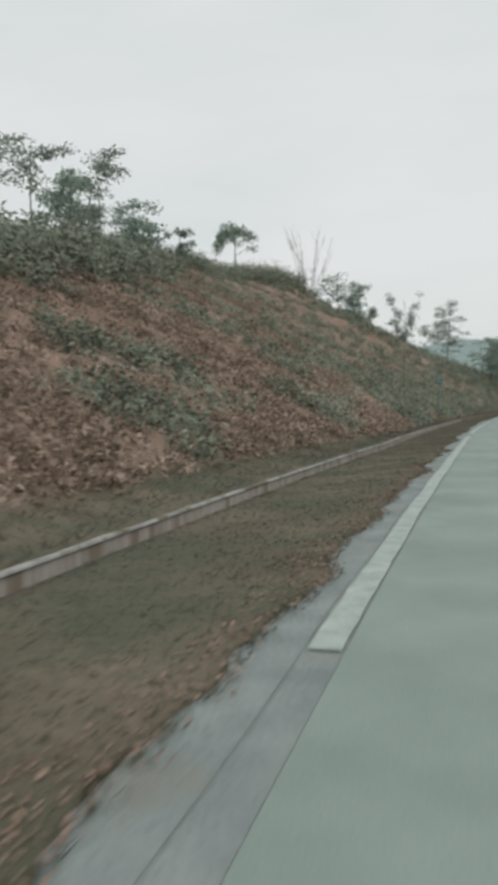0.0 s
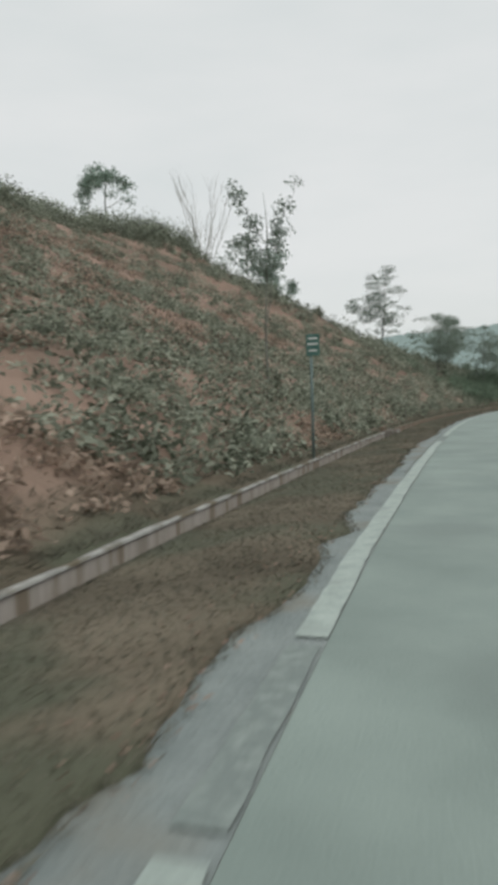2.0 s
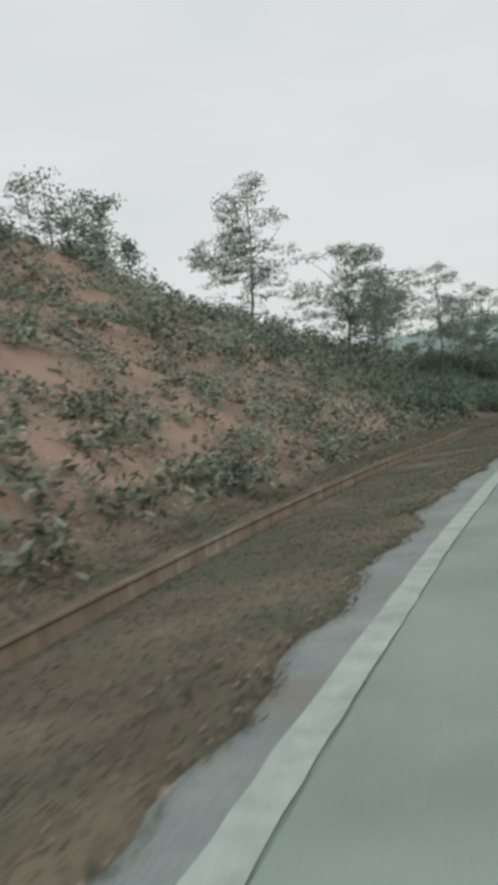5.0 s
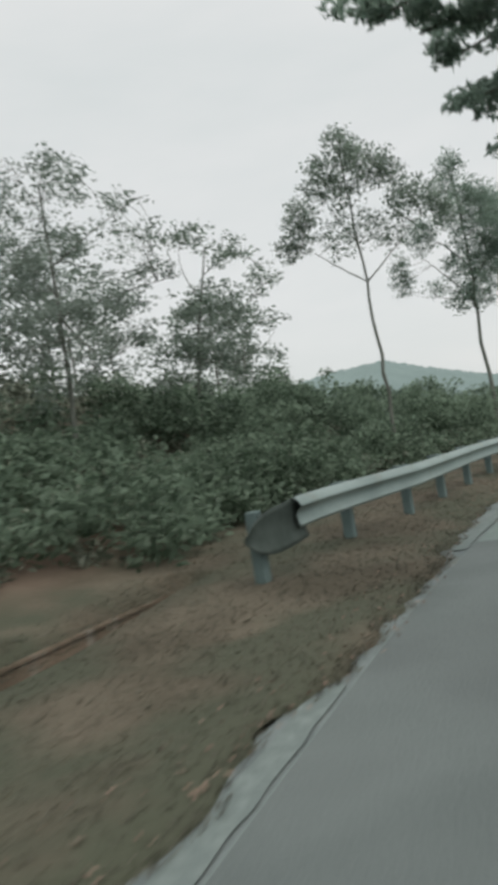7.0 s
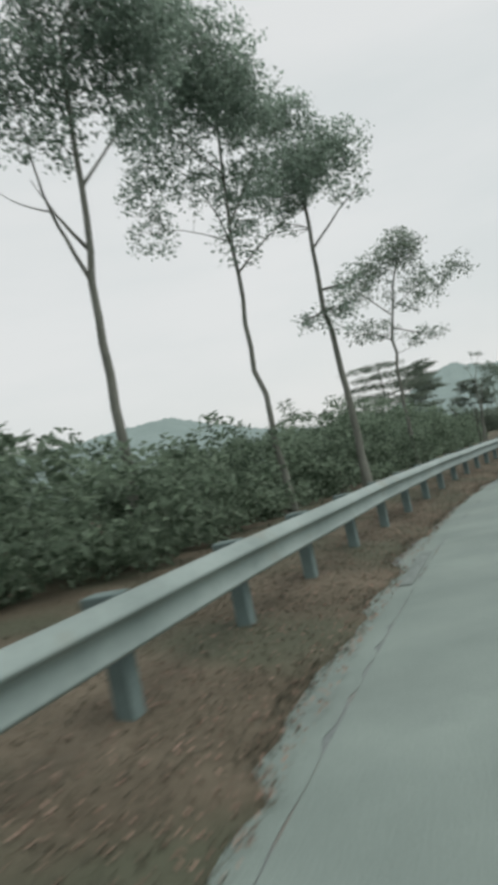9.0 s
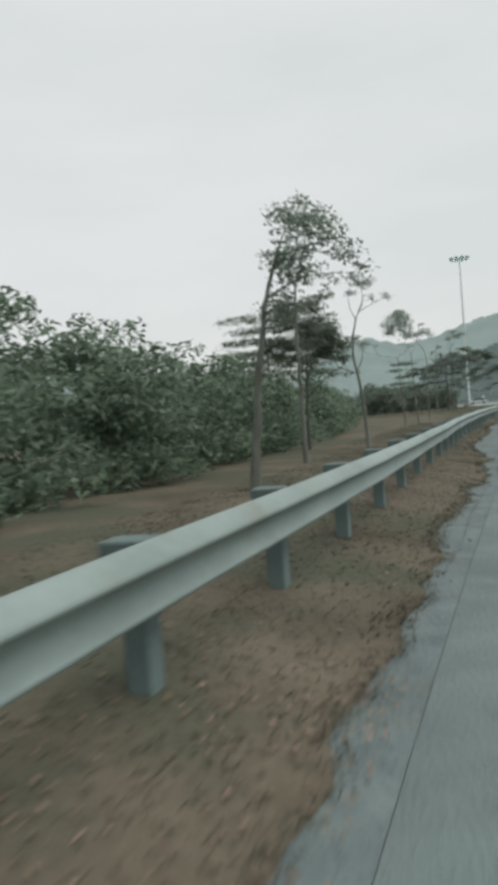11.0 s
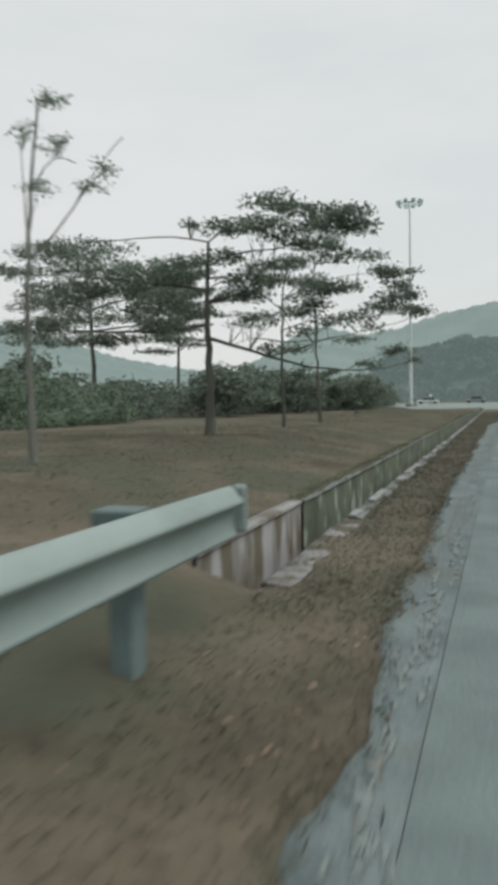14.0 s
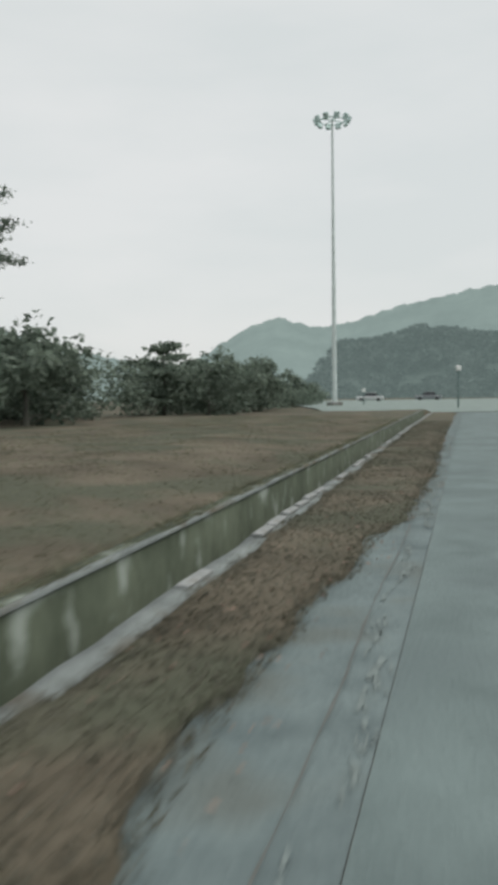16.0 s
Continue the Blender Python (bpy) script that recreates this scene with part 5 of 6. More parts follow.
limb_tree(177.6, 4.7, [(0.02, 0.4), (0.04, 2.26), (0.05, 3.38), (0.17, 3.76), (-0.05, 4.16), (-0.34, 4.45)],
          [[(-0.34, 4.45), (-0.82, 4.86), (-1.06, 5.32), (-1.19, 5.77)], [(-0.34, 4.45), (-0.17, 4.71), (0.24, 4.89)], [(-0.82, 4.86), (-0.64, 5.4)]],
          [(-0.34, 4.91, 0.33, 0.13, 1.0), (0.13, 4.94, 0.33, 0.13, 1.0), (0.38, 4.73, 0.15, 0.09, 1.0), (-1.21, 5.83, 0.22, 0.24, 0.5), (-0.68, 5.63, 0.26, 0.12, 0.4), (-1.31, 5.5, 0.12, 0.22, 0.5)],
          size=0.11, r0=0.05, leaf=M_LEAF, bark=M_BARK, dense=1.0, seed=1776, group=RT, label="thin bent tree with small tufts of leaves")
limb_tree(184.5, 5.1, [(-0.04, 0.44), (-0.07, 1.71), (-0.06, 2.47), (-0.01, 3.03), (0.06, 3.83), (0.17, 4.55)],
          [[(0.01, 2.96), (0.28, 3.1), (0.54, 3.47), (0.84, 3.92), (1.08, 4.12)], [(0.06, 3.7), (0.31, 4.01), (0.56, 3.86)], [(0.01, 3.21), (-0.1, 3.66), (-0.16, 4.1)], [(0.54, 3.47), (0.82, 3.59), (1.07, 3.68)]],
          [(0.26, 4.55, 0.22, 0.09, 1.0), (0.29, 4.1, 0.18, 0.1, 0.7), (0.11, 3.61, 0.14, 0.15, 0.6), (0.69, 3.62, 0.15, 0.08, 1.0), (1.03, 3.69, 0.12, 0.06, 1.0), (-0.08, 4.27, 0.16, 0.14, 0.5)],
          size=0.09, r0=0.055, leaf=M_LEAF, bark=M_BARK, dense=1.0, seed=1845, group=RT, label="upright thinly leaved tree on the lawn")
limb_tree(189.9, 5.1, [(-0.0, 0.51), (-0.0, 1.85), (-0.03, 2.75), (0.03, 4.05)],
          [[(0.0, 3.98), (-0.13, 4.16), (-0.51, 4.26), (-0.97, 4.13), (-2.37, 4.17), (-3.86, 4.27)], [(0.01, 2.45, 0), (0.5, 2.22, .4), (1.0, 2.03, .8), (1.43, 1.87, 1.1), (2.2, 1.71, 1.9), (2.65, 1.75, 2.4), (3.3, 1.97, 2.9)], [(1.0, 2.04, .8), (1.29, 2.12, 1.0), (1.86, 2.38, 1.5), (2.54, 2.56, 2.0), (3.0, 2.68, 2.6), (3.3, 2.85, 3.0)], [(2.5, 2.55, 1.95), (2.75, 2.9, 2.15), (3.06, 3.3, 2.4)], [(1.86, 2.38, 1.5), (1.8, 2.85, 1.5), (1.66, 3.3, 1.5)], [(2.2, 1.72, 1.9), (2.6, 2.0, 2.2), (3.05, 2.2, 2.5)], [(0.01, 3.65), (0.66, 3.89), (1.28, 3.7), (2.08, 3.78), (2.57, 3.92)], [(-0.03, 2.65), (-0.67, 2.53), (-1.83, 2.54), (-3.54, 2.62)], [(0.03, 3.95), (0.46, 4.3), (1.2, 4.52), (1.8, 4.47)], [(-0.02, 3.15), (-0.88, 3.31), (-2.03, 3.49), (-3.13, 3.56)]],
          [(2.75, 4.12, 0.32, 0.1, .9), (2.9, 3.9, 0.3, 0.08, .8), (2.4, 3.5, 0.45, 0.08, .8), (2.05, 3.3, 0.45, 0.1, .9), (2.2, 4.35, 0.4, 0.1, .9), (1.2, 4.64, 0.56, 0.09, 1.0), (1.7, 4.41, 0.4, 0.08, 1.0), (0.46, 4.25, 0.57, 0.09, 1.0), (1.19, 4.12, 0.66, 0.08, 1.0), (2.52, 4.0, 0.49, 0.13, 1.0), (1.94, 3.79, 0.45, 0.07, 1.0), (0.65, 3.36, 0.56, 0.08, 1.0), (3.06, 3.2, 0.42, 0.13, .9), (3.3, 2.95, 0.36, 0.09, .8), (2.72, 3.05, 0.34, 0.1, .7), (3.12, 3.42, 0.28, 0.08, .8), (1.9, 2.72, 0.46, 0.09, .6), (2.32, 2.86, 0.42, 0.09, .6), (1.66, 3.3, 0.4, 0.1, .8), (1.4, 2.5, 0.4, 0.08, .5), (2.6, 2.6, 0.32, 0.06, .4), (3.0, 2.17, 0.36, 0.08, .8), (2.54, 1.88, 0.34, 0.06, .6), (3.25, 2.0, 0.2, 0.04, .5), (0.9, 2.2, 0.4, 0.06, .4), (1.2, 2.9, 0.5, 0.09, .8), (0.8, 3.1, 0.45, 0.09, .8), (1.5, 3.05, 0.4, 0.08, .7), (0.35, 3.75, 0.5, 0.08, .9), (0.7, 2.62, 0.5, 0.08, .6), (1.55, 4.0, 0.5, 0.08, .8), (2.0, 4.2, 0.4, 0.08, .7), (-0.29, 4.37, 0.16, 0.07, 1.0)]
          + [(-0.64, 3.75, 0.63, 0.09, 1.0), (-1.44, 3.55, 1.08, 0.12, 1.0), (-1.8, 3.27, 0.92, 0.12, 1.0), (-1.11, 2.97, 1.01, 0.08, 1.0), (-2.74, 4.02, 1.07, 0.08, 1.0), (-2.65, 3.11, 0.84, 0.09, 1.0), (-0.67, 2.58, 0.68, 0.08, 1.0), (-3.04, 2.7, 0.84, 0.09, 1.0), (-2.07, 2.39, 0.71, 0.08, 1.0), (-3.25, 3.57, 0.57, 0.08, 1.0), (1.28, 3.46, 0.5, 0.08, 0.7), (-0.65, 3.4, 0.52, 0.09, 1.0)],
          size=0.12, r0=0.11, leaf=M_GROVE, bark=M_BARK_DARK, dense=2.2, seed=1899, group=RT, label="spreading tree with wide low limbs and flared foot")
limb_tree(196.0, 5.5, [(0.01, 0.51), (0.0, 1.66), (-0.02, 2.97), (0.02, 4.08), (0.21, 4.8)],
          [[(-0.01, 2.97), (0.74, 3.26), (1.71, 3.28), (2.45, 3.3)], [(0.01, 3.71), (0.58, 4.21), (1.3, 4.93)], [(0.0, 3.53), (-0.66, 4.06), (-1.29, 4.41)], [(-0.0, 2.6), (-0.73, 2.84), (-1.49, 2.7)], [(0.0, 2.69), (0.81, 2.72), (1.68, 2.75)], [(0.02, 3.81), (0.88, 4.17), (1.84, 4.24), (2.85, 4.17)]],
          [(1.31, 5.0, 0.33, 0.1, 1.0), (0.2, 4.71, 0.59, 0.16, 1.0), (0.88, 4.13, 0.66, 0.15, 1.0), (-0.33, 4.31, 0.69, 0.16, 1.0), (-0.99, 3.91, 0.8, 0.12, 1.0), (1.73, 3.9, 0.46, 0.09, 0.6), (0.56, 3.8, 0.57, 0.08, 0.6), (-0.7, 3.4, 0.69, 0.1, 0.7), (0.3, 2.53, 0.57, 0.08, 0.8), (1.78, 2.7, 0.54, 0.06, 0.7), (2.41, 4.6, 0.37, 0.09, 1.0), (2.76, 4.18, 0.36, 0.2, 1.0), (3.2, 4.17, 0.36, 0.07, 0.7), (2.99, 3.41, 0.43, 0.07, 1.0)],
          size=0.13, r0=0.06, leaf=M_GROVE, bark=M_BARK_DARK, dense=2.0, seed=1960, group=RT, label="slender tree with layered leafy branches")
limb_tree(201.9, 5.8, [(-0.14, 0.4), (-0.22, 2.23), (-0.29, 3.88), (-0.33, 5.51), (-0.24, 6.22)],
          [[(-0.33, 5.51), (0.05, 6.1), (0.52, 6.58)], [(-0.31, 5.03), (-0.43, 5.69), (-0.5, 6.26)], [(-0.29, 4.29), (-0.1, 4.68)]],
          [(0.25, 6.51, 0.42, 0.21, 0.8), (0.74, 6.67, 0.28, 0.15, 0.8), (-0.45, 6.37, 0.27, 0.21, 0.6), (-0.01, 6.9, 0.38, 0.19, 0.7), (-0.15, 4.68, 0.16, 0.13, 0.3)],
          size=0.13, r0=0.065, leaf=M_LEAF, bark=M_BARK_DARK, dense=1.2, seed=2019, group=RT, label="slender tree with few layered leafy branches")
tree(208.0, 5.9, .9, .3, .25, "airy", 57, clumps=5, per=20, size=.12, trunk_r=.02, label="small sapling on the lawn")
# large layered trees in front of the grove
limb_tree(236, 35.0, [(0.81, 0.31), (0.62, 6.03), (0.38, 11.09), (0.25, 14.24)],
          [[(0.55, 6.03), (-3.1, 6.96), (-6.68, 7.28)], [(0.55, 6.03), (5.14, 7.3), (9.09, 7.62)], [(0.42, 9.19), (-3.16, 10.48), (-7.47, 11.17)], [(0.42, 9.19), (4.4, 10.42), (9.01, 10.99)], [(0.28, 12.35), (-3.94, 14.33)], [(0.28, 12.35), (4.32, 14.15)]],
          [(-1.01, 14.71, 6.02, 0.46, 1.0), (-0.08, 13.11, 5.85, 0.52, 1.0), (-3.54, 11.77, 3.63, 0.46, 1.0), (2.35, 11.69, 6.1, 0.64, 1.0), (6.73, 10.4, 3.15, 0.69, 1.0), (-2.1, 9.84, 5.56, 0.46, 1.0), (2.42, 8.55, 6.71, 0.45, 1.0), (-0.99, 6.78, 6.48, 0.45, 1.0), (-5.97, 7.93, 3.66, 0.47, 1.0), (7.15, 6.69, 2.82, 0.38, 1.0), (-10.36, 8.71, 1.5, 0.68, 1.0)],
          size=0.4, r0=0.3, leaf=M_GROVE, bark=M_BARK_DARK, dense=1.5, seed=2360, group="", label="broad tree with flat layered branches by the grove")
tree(250, 32.6, 15.4, 6.2, 5.2, "layered", 62, clumps=140, per=70, size=.34, leaf=M_GROVE, bark=M_BARK_DARK, trunk_r=.2, label="flat-crowned tree standing by the grove")
# tree over the far side of the road, with fronds that reach across
frond_tree(91.6, -8.4, 11.5, [(92.6, 1.5, 5.25), (92.4, 1.15, 5.05), (92.8, .8, 4.95), (93.0, .4, 4.9), (92.2, .2, 4.75), (91.8, .9, 5.3), (92.4, .55, 4.45), (92.6, .35, 4.05), (92.2, .5, 3.85), (92.8, .25, 3.6), (92.0, .1, 6.1), (92.6, .7, 6.6), (93.4, .1, 5.6)], 71)

# ---------------------------------------------------------------- grove behind the lawn
_r = np.random.default_rng(9)
for k in range(34):
    s = 176 + k * 3.75 + _r.uniform(-1.5, 1.5)
    d = 13.5 + 9 * _r.random() + (6 if s < 215 else 0) + max(0, (s - 250)) * .12
    h = (_r.uniform(3.1, 3.8) + (d - 12) * .06) * (.82 if s < 236 else 1)
    if s > 285:
        h *= .75
    tree(s, d, h, .3, 2.6, "layered" if k % 3 == 0 else "round", 100 + k, clumps=34, per=70, size=.34, leaf=M_GROVE, bark=M_BARK_DARK, trunk_r=.1, squash=1.2, group="trees of the grove", label="bushy dark green tree in the grove")


# ---------------------------------------------------------------- low growth
def growth(name, label, spots, mat, per, size, shell=.5, droop=.3, category="bushes"):
    """Uncountable low growth: spots are rows of s, d, lift, rx, rz."""
    r = np.random.default_rng(len(spots))
    sp = np.array(spots)
    z = ground_z(sp[:, 0], sp[:, 1]) + sp[:, 2]
    c = at(sp[:, 0], sp[:, 1], z)
    rad = np.stack([sp[:, 3], sp[:, 3], sp[:, 4]], 1)
    v, f = leaf_arrays(r, c, rad, per, size, size * .42, droop=droop, shell=shell)
    return tagged(new(name, mesh_of(name, v, f, mat)), label, category, kind="stuff")


_r = np.random.default_rng(21)
green, dry, crest = [], [], []
while len(green) < 5600 or len(dry) < 4000:
    s = _r.uniform(-2, 112)
    dw = float(drain_d(s) + drain_w(s) + .8 * foot_w(s)) + .2
    ln = float(crest_h(s)) / max(.1, float(slope_g(s))) + 3
    d = dw + _r.random() ** 1.25 * min(ln, 36)
    if s < 1.3 * d - 3:
        continue
    low = 1 - smooth01((d - dw - 4) / 5)
    patch = float(lumps(s, d, 2.6, 7.0)) + .5 * float(lumps(s, d, 1.0, 3.0)) + .7 * low * smooth01((s - 22) / 16) + .4 * smooth01((s - 24) / 14) + .75 * smooth01((s - 50) / 40) - .2 - .7 * (1 - smooth01((d - dw) / 1.8)) * (1 - .9 * smooth01((s - 60) / 10))
    k = _r.uniform(.5, 1.15)
    if patch > .1 and len(green) < 5600:
        green.append((s, d, .12 * k, .55 * k, .4 * k))
    elif patch < .35 and len(dry) < 4000:
        dry.append((s, d, .06, .55 * k, .2 * k))
while len(crest) < 1350:
    s = _r.uniform(10, 112) if len(crest) % 3 else _r.uniform(62, 108)
    top = float(drain_d(s)) + 1.5 + float(crest_h(s)) / max(.1, float(slope_g(s)))
    k = _r.uniform(.6, 1.25) * (1.0 + .35 * float(smooth01((s - 66) / 14)))
    crest.append((s, top + _r.uniform(-3.5, 2.0), .6 * k * _r.random() + .35, .85 * k, .85 * k))
growth("slope_shrubs", "grey-green shrubs and ferns growing over the cut slope", green, M_SHRUB, 46, .158)
growth("slope_bracken", "dry brown bracken and weeds on the red slope", dry, M_BRACKEN, 30, .145)
while len(crest) < 1750:
    # the nose where the cutting runs out is overgrown
    s, d = _r.uniform(78, 104), _r.uniform(9, 34)
    k = _r.uniform(.5, 1.0)
    crest.append((s, d, .5 * k * _r.random() + .2, .75 * k, .75 * k))
for _ in range(280):
    s = _r.uniform(24, 58)
    top = float(drain_d(s)) + 1.5 + float(crest_h(s)) / max(.1, float(slope_g(s)))
    k = _r.uniform(.6, 1.1)
    crest.append((s, top + _r.uniform(-3.0, .8), .3 + 1.1 * k * _r.random(), .85 * k, .6 * k))
growth("crest_shrubs", "dense shrubs along the crest of the slope", crest, M_SHRUB, 66, .24)
thick = []
for _ in range(290):
    s = _r.uniform(86, 142)
    d = 4.75 + 6.0 * _r.random() ** 1.35 + (1.2 if s < 92 else 0)
    top = np.interp(s, [86, 92, 98, 104, 110, 114, 118, 124, 130, 142], [.7, .9, 1.1, 1.45, 1.85, 1.6, 1.85, 2.05, 1.8, 2.1]) * _r.uniform(.68, 1.22)
    wide = _r.uniform(.5, .95)
    if 113.6 < s < 117.2 and d < 6.2:
        continue
    for _ in range(5):
        a, e = _r.uniform(0, 6.283), _r.uniform(.05, 1.0)
        thick.append((s + wide * math.cos(a) * math.sqrt(1 - e * e), d + wide * math.sin(a) * math.sqrt(1 - e * e), max(.15, top * (.35 + .65 * e) - .2), .42, .3))
for _ in range(330):
    s = _r.uniform(88, 142)
    if 113.4 < s < 117.0:
        continue
    thick.append((s, 4.55 + 1.5 * _r.random() + (.9 if s < 93 else 0), .16 + .25 * _r.random(), .45, .3))
for _ in range(260):
    s, d = _r.uniform(98, 121), _r.uniform(6.5, 9.5)
    thick.append((s, d, _r.uniform(.15, 1.25), .5, .35))
growth("thicket", "dense dark green roadside thicket behind the rail", thick, M_THICKET, 70, .165, shell=.4)
thick = []
for _ in range(250):
    s = _r.uniform(140, 206)
    front = float(np.interp(s, [140, 150, 160, 170, 180, 206], [4.9, 5.2, 6.0, 7.4, 9.7, 15]))
    d = front + .5 + 6.5 * _r.random() ** 1.3
    top = np.interp(s, [140, 150, 158, 166, 173, 185, 206], [2.5, 2.4, 2.5, 1.9, 2.0, 1.8, 1.7]) * _r.uniform(.6, 1.15) * (1 + .1 * (d - front))
    wide = _r.uniform(.55, 1.0)
    for _ in range(5):
        a, e = _r.uniform(0, 6.283), _r.uniform(.05, 1.0)
        thick.append((s + wide * math.cos(a) * math.sqrt(1 - e * e), d + wide * math.sin(a) * math.sqrt(1 - e * e), max(.15, top * (.35 + .65 * e) - .2), .45, .3))
for _ in range(320):
    s = _r.uniform(140, 206)
    front = float(np.interp(s, [140, 150, 160, 170, 180, 206], [4.7, 5.0, 5.8, 7.2, 9.5, 15]))
    thick.append((s, front + 1.6 * _r.random(), .15 + .25 * _r.random(), .5, .3))
for _ in range(200):
    s = _r.uniform(138, 164)
    front = float(np.interp(s, [138, 150, 160, 170], [4.7, 5.0, 5.8, 7.2]))
    thick.append((s, front + .3 + 2.6 * _r.random(), _r.uniform(.15, 1.5), .55, .4))
growth("thicket", "dense dark green bushes edging the lawn", thick, M_THICKET, 66, .17, shell=.4)
thick = []
while len(thick) < 520:
    s = _r.uniform(200, 300)
    front = float(np.interp(s, [205, 225, 245, 300], [18, 16.5, 13, 17]))
    d = front + 6 * _r.random()
    thick.append((s, d, 2.5 * _r.random() * (1 - .5 * smooth01((s - 262) / 25)) * (.75 if s < 232 else 1), 1.0, .6))
growth("thicket", "low dark bushes along the foot of the grove", thick, M_GROVE, 60, .3)

# dry grass standing in the verge
def blades(name, label, s0, s1, lo, hi, count, tall, mat, seed):
    r = np.random.default_rng(seed)
    s = r.uniform(s0, s1, count)
    a, b = lo(s), hi(s)
    d = a + (b - a) * r.random(count)
    p = at(s, d, ground_z(s, d) - .005)
    h = tall * (.4 + .9 * r.random(count))
    ang, tip = r.random(count) * 6.283, r.random(count) * 6.283
    w = .006 + .006 * r.random(count)
    side = np.stack([np.cos(ang) * w, np.sin(ang) * w, 0 * w], 1)
    bend = np.stack([np.cos(tip) * h, np.sin(tip) * h, h * .55], 1)
    v = np.stack([p - side, p + side, p + bend], 1).reshape(-1, 3)
    return tagged(new(name, mesh_of(name, v, np.arange(count * 3).reshape(-1, 3), mat)), label, "grass", kind="stuff")


blades("grass", "short dry brown grass of the verge", -3, 86, lambda s: grass_d(s) + .02, lambda s: drain_d(s) - .02, 76000, .045, M_BLADE, 1)
blades("grass", "short dry brown grass under the rail", 86, 181, lambda s: grass_d(s) + .02, lambda s: grass_d(s) + 3.2, 92000, .05, M_BLADE, 2)
blades("grass", "short dry grass between road and drain", 181, 240, lambda s: grass_d(s) + .02, lambda s: drain_d(s) - .02, 40000, .05, M_BLADE, 3)
blades("grass", "mown olive grass of the lawn", 181, 240, lambda s: drain_d(s) + drain_w(s) + .1, lambda s: drain_d(s) + 9 + 0 * s, 70000, .055, M_BLADE_GREEN, 4)
blades("grass", "ragged dry grass creeping over the asphalt edge", -3, 225, lambda s: grass_d(s) + np.interp(s, JAG_S, JAG_D) - .05, lambda s: grass_d(s) + np.interp(s, JAG_S, JAG_D) + .1, 42000, .03, M_BLADE, 11)
blades("grass", "dry grass on the earth along the road edge", 168.6, 174.6, lambda s: edge_d(s) + .04, lambda s: edge_d(s) + np.interp(s, [168.6, 171, 173.6, 174.6], [.05, .25, .36, .2]), 3500, .05, M_BLADE, 12)
blades("grass", "grass hanging over the drain wall", 184.5, 236, lambda s: drain_d(s) + drain_w(s) + .01, lambda s: drain_d(s) + drain_w(s) + .2, 12000, .09, M_BLADE_GREEN, 13)
blades("grass", "grass creeping over the drain kerb", 184.5, 236, lambda s: drain_d(s) - .22, lambda s: drain_d(s) - .06, 8000, .06, M_BLADE, 14)
blades("grass", "rough grass along the foot of the slope", -3, 90, lambda s: drain_d(s) + drain_w(s) + .1, lambda s: drain_d(s) + drain_w(s) + .5 + foot_w(s), 40000, .12, M_BLADE, 5)


for _lab, _s0, _s1, _lo, _hi, _num, _seed in (("dark tufts of grass in the verge", -2, 92, lambda s: grass_d(s) + .1, lambda s: drain_d(s) - .02, 26000, 21), ("dark tufts of grass under the rail", 92, 181, lambda s: grass_d(s) + .1, lambda s: grass_d(s) + 3.4, 34000, 22), ("dark tufts of grass beside the drain", 181, 236, lambda s: grass_d(s) + .04, lambda s: drain_d(s) - .2, 9000, 23), ("dark tufts of grass on the lawn", 181, 232, lambda s: drain_d(s) + drain_w(s) + .1, lambda s: drain_d(s) + 7 + 0 * s, 22000, 24)):
    blades("grass", _lab, _s0, _s1, _lo, _hi, _num, .042, M_BLADE_DARK, _seed)


def litter(name, label, s0, s1, lo, hi, count, seed, size=.05):
    r = np.random.default_rng(seed)
    s = r.uniform(s0, s1, count)
    d = lo(s) + (hi(s) - lo(s)) * r.random(count) ** 1.4
    z = np.maximum(ground_z(s, d), 0) + .012
    p = at(s, d, z)
    v, f = leaf_arrays(r, p, np.full((count, 3), .01), 1, size, size * .6, droop=0.0)
    v[:, 2] = np.repeat(p[:, 2], 4) + (v[:, 2] - np.repeat(p[:, 2], 4)) * .3
    return tagged(new(name, mesh_of(name, v, f, M_LITTER)), label, "leaf litter", kind="stuff")


litter("fallen_leaves", "brown fallen leaves along the road edge", 96, 140, lambda s: grass_d(s) - .15, lambda s: grass_d(s) + 1.1, 9000, 6, .038)
litter("fallen_leaves", "brown fallen leaves along the road edge", -2, 96, lambda s: grass_d(s) - .08, lambda s: grass_d(s) + .5, 3000, 7, .04)
litter("fallen_leaves", "red-brown fallen leaves along the asphalt edge", -2, 16, lambda s: grass_d(s) + np.interp(s, JAG_S, JAG_D) - .03, lambda s: grass_d(s) + np.interp(s, JAG_S, JAG_D) + .3, 2600, 9, .036)
litter("fallen_leaves", "brown fallen leaves along the drain and road edge", 140, 230, lambda s: grass_d(s) - .2, lambda s: grass_d(s) + .8, 1600, 8, .04)

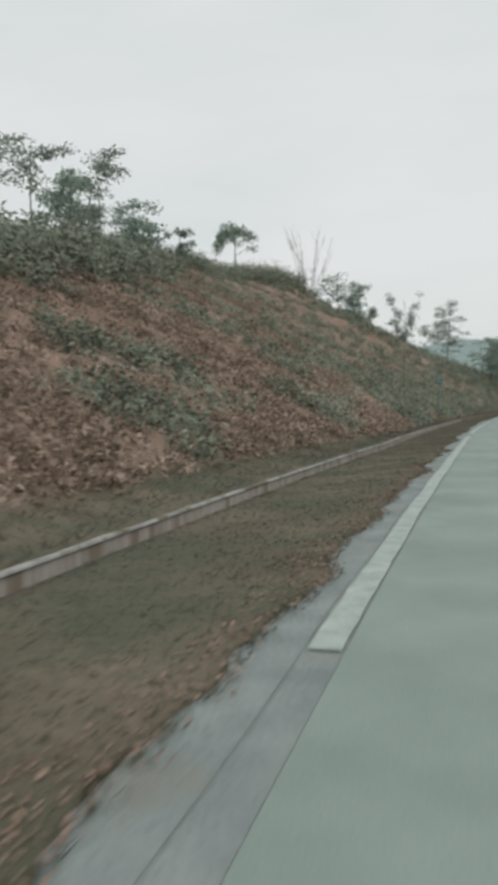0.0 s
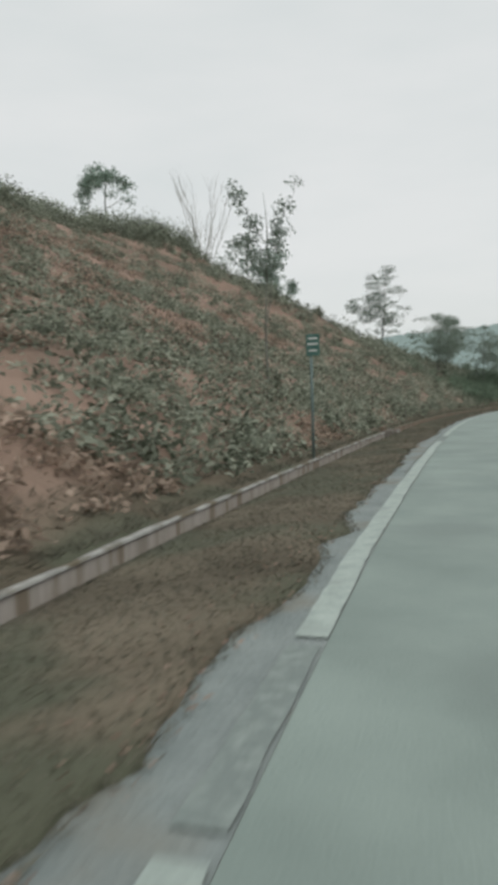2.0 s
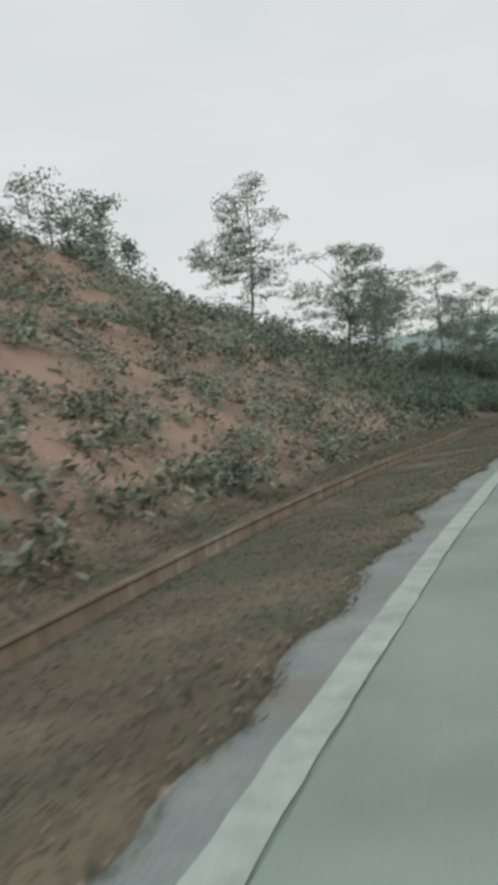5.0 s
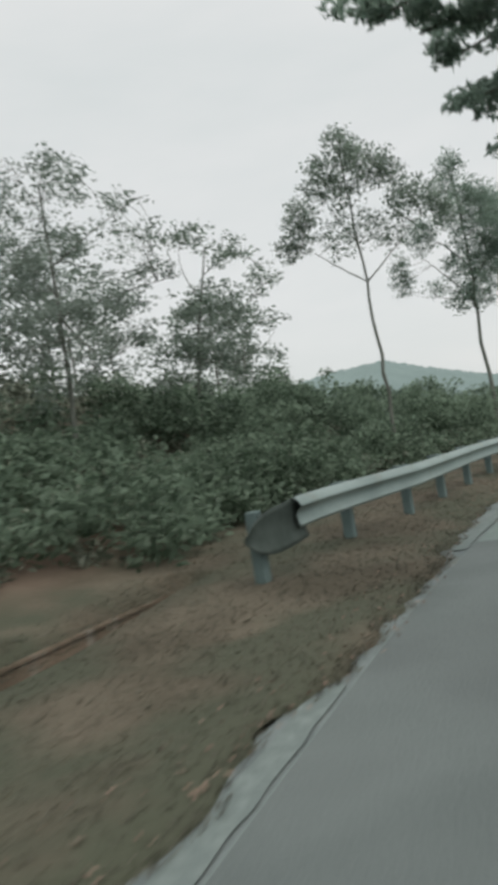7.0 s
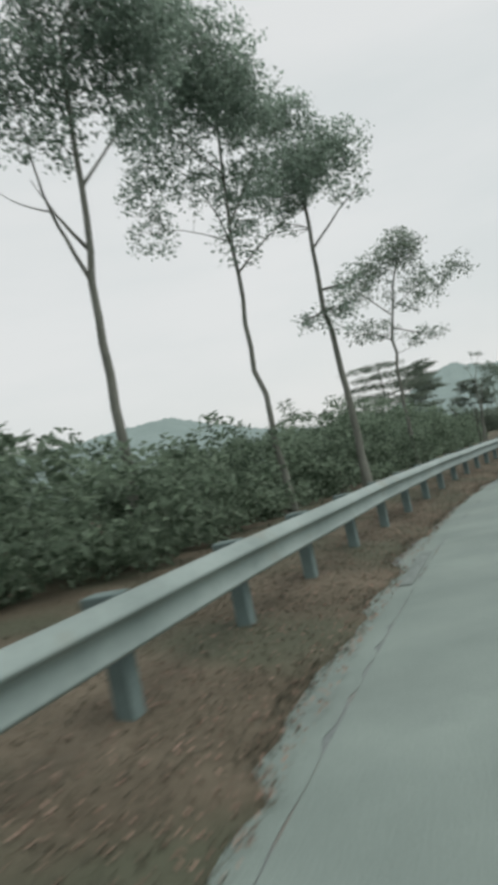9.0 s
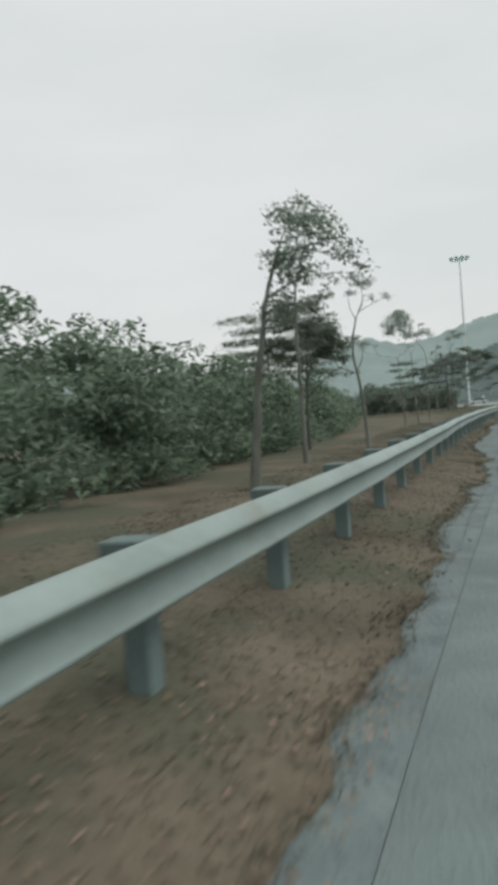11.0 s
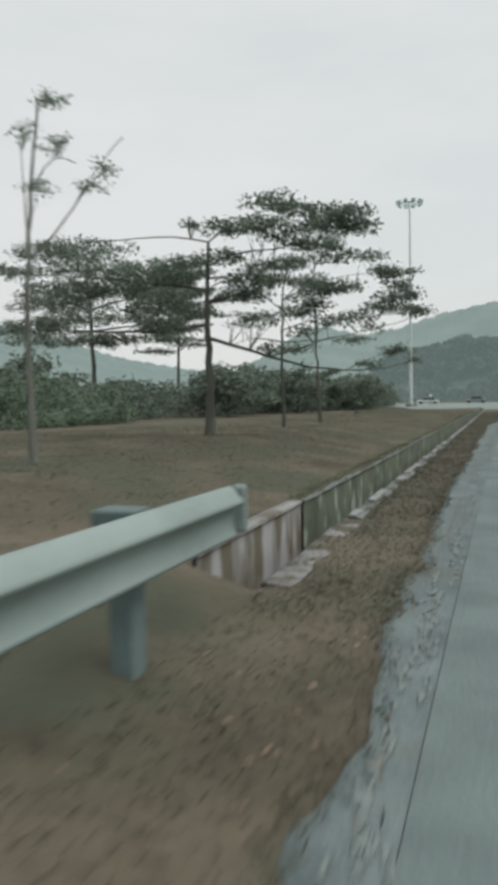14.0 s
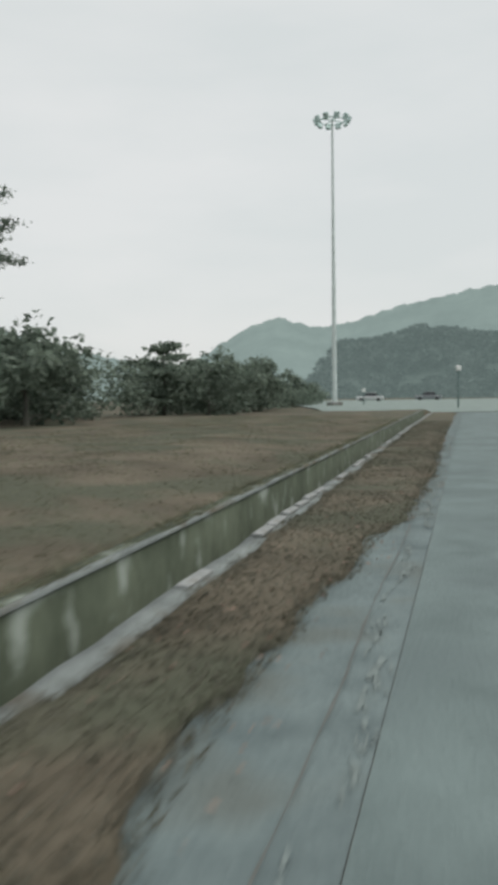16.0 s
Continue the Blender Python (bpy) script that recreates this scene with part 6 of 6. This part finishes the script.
# ---------------------------------------------------------------- light mast and posts by the junction
MZ = .3
mast = thing("light_mast", at(278.5, 12.35, MZ), "tall tapered steel mast with a ring of floodlights", "light mast")
v, f = tube_arrays(np.array([[0, 0, z] for z in np.linspace(0, 26.2, 8)]), np.linspace(.24, .09, 8), 12)
child("pole", mesh_of("pole", v, f, M_MAST, smooth=True), mast)
v, f = tube_arrays(np.array([[1.15 * math.cos(a), 1.15 * math.sin(a), 26.0] for a in np.linspace(0, 6.283, 17)]), np.full(17, .06), 6)
child("ring", mesh_of("ring", v, f, M_LAMP, smooth=True), mast)
for k in range(4):
    a = k * math.pi / 2
    v, f = tube_arrays(np.array([[0, 0, 26.1], [1.15 * math.cos(a), 1.15 * math.sin(a), 26.0]]), np.array([.05, .05]), 6)
    child("arm", mesh_of("arm", v, f, M_LAMP), mast)
for k in range(10):
    a = k * 2 * math.pi / 10
    b = box(bmesh.new(), (.5, .25, .58), (0, 0, 0), .05, Matrix.Rotation(radians(-25), 4, "X"))
    ob = part("floodlight", b, M_LAMP, mast, "dark rectangular floodlight")
    ob.matrix_local = Matrix.Translation((1.55 * math.cos(a), 1.55 * math.sin(a), 26.0)) @ Matrix.Rotation(a - math.pi / 2, 4, "Z")
part("base_plate", box(bmesh.new(), (1.1, 1.1, .3), (0, 0, .05), .03), M_CONC_TOP, mast)


def marker_post(s, d, h, label, head=True):
    ob = thing("marker_post", at(s, d, .0), label, "post")
    v, f = tube_arrays(np.array([[0, 0, z] for z in np.linspace(-.1, h, 4)]), np.full(4, .06), 8)
    child("pole", mesh_of("pole", v, f, M_POST, smooth=True), ob)
    if head:
        part("head", box(bmesh.new(), (.4, .18, .36), (0, 0, h), .05), M_WHITE, ob, "white head of the post")
    return ob


marker_post(262, .9, 2.9, "short post with a white head beside the junction")
marker_post(285, 10.5, 1.6, "short post with a white head by the mast")
marker_post(275, -6.0, 6.2, "plain dark lamp post across the junction", head=False)


def car(s, d, turn, paint, label):
    ob = thing("car", at(s, d, .0), label, "car", "cars on the junction", turn=turn)
    b = box(bmesh.new(), (1.7, 4.2, .62), (0, 0, .58), .16)
    part("body", b, paint, ob)
    b = bmesh.new()
    bmesh.ops.create_cube(b, size=1)
    bmesh.ops.scale(b, vec=(1.5, 2.3, .58), verts=b.verts)
    for vt in b.verts:
        if vt.co.z > 0:
            vt.co.x *= .8
            vt.co.y *= .68
    bmesh.ops.bevel(b, geom=b.edges[:], offset=.08, segments=2, affect="EDGES")
    bmesh.ops.translate(b, vec=(0, -.15, 1.12), verts=b.verts)
    part("cabin", b, M_GLASS, ob, "dark glass cabin")
    part("roof", box(bmesh.new(), (1.15, 1.45, .06), (0, -.15, 1.42), .03), paint, ob)
    for x in (-.78, .78):
        for y in (-1.3, 1.3):
            b = bmesh.new()
            bmesh.ops.create_cone(b, segments=16, radius1=.31, radius2=.31, depth=.2, cap_ends=True)
            bmesh.ops.rotate(b, cent=(0, 0, 0), matrix=Matrix.Rotation(math.pi / 2, 3, "Y"), verts=b.verts)
            bmesh.ops.translate(b, vec=(x, y, .31), verts=b.verts)
            part("wheel", b, M_TYRE, ob)
    return ob


car(326, 15.0, radians(50), M_CAR, "small silver car on the wide junction")
car(331, 6.5, radians(48), M_CAR2, "small grey car on the wide junction")

# ---------------------------------------------------------------- hills
def hill(name, label, centre, bearings, elev, far, deep, mat, rough, seed):
    """A wooded ridge seen from centre: elev is the rise in degrees at each bearing."""
    bb = np.linspace(bearings[0], bearings[-1], 240)
    ee = np.interp(bb, bearings, elev)
    rows = []
    for k, u in enumerate(np.linspace(0, 1.6, 26)):
        r = far - deep + deep * u
        shape = smooth01(u) if u <= 1 else 1 - .35 * (u - 1)
        z = np.tan(np.radians(ee)) * far * shape
        z = z + rough * shape * (lumps(bb * far / 57, np.full_like(bb, r), rough * 1.6, seed) + .6 * lumps(bb * far / 57, np.full_like(bb, r), rough * .6, seed + 2))
        rows.append(np.stack([centre[0] + r * np.sin(np.radians(bb)), centre[1] + r * np.cos(np.radians(bb)), z - (0 if u else 3)], 1))
    pts = np.array(rows)
    return tagged(new(name, mesh_of(name, pts, grid_faces(*pts.shape[:2]), mat, smooth=False)), label, "hill", kind="structure")


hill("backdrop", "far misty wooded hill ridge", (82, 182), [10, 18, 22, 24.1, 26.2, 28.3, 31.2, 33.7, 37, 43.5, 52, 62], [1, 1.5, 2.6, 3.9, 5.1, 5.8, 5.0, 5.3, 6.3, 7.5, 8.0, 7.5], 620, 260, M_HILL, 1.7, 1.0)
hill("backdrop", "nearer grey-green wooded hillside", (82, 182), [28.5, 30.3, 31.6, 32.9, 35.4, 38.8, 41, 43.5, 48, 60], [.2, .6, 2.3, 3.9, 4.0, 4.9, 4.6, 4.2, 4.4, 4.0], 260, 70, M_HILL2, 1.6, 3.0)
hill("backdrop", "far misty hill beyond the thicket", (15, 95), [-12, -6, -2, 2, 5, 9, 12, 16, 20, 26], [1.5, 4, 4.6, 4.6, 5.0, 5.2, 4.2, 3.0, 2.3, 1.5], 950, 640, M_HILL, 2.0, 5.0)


def canopy(name, label, centre, bearings, elev, far, deep, mat, count, size, seed):
    """Tree heads standing over a wooded hillside."""
    r = np.random.default_rng(seed)
    bb = r.uniform(bearings[0], bearings[-1], count)
    u = r.random(count) ** .8
    rr = far - deep + deep * u
    z = np.tan(np.radians(np.interp(bb, bearings, elev))) * far * smooth01(u) + .5
    c = np.stack([centre[0] + rr * np.sin(np.radians(bb)), centre[1] + rr * np.cos(np.radians(bb)), z], 1)
    v, f = leaf_arrays(r, c, np.full((count, 3), 1.0) * np.array([2.4, 2.4, 1.5]), 26, size, size * .6, droop=0.0)
    return tagged(new(name, mesh_of(name, v, f, mat)), label, "woods", kind="stuff")


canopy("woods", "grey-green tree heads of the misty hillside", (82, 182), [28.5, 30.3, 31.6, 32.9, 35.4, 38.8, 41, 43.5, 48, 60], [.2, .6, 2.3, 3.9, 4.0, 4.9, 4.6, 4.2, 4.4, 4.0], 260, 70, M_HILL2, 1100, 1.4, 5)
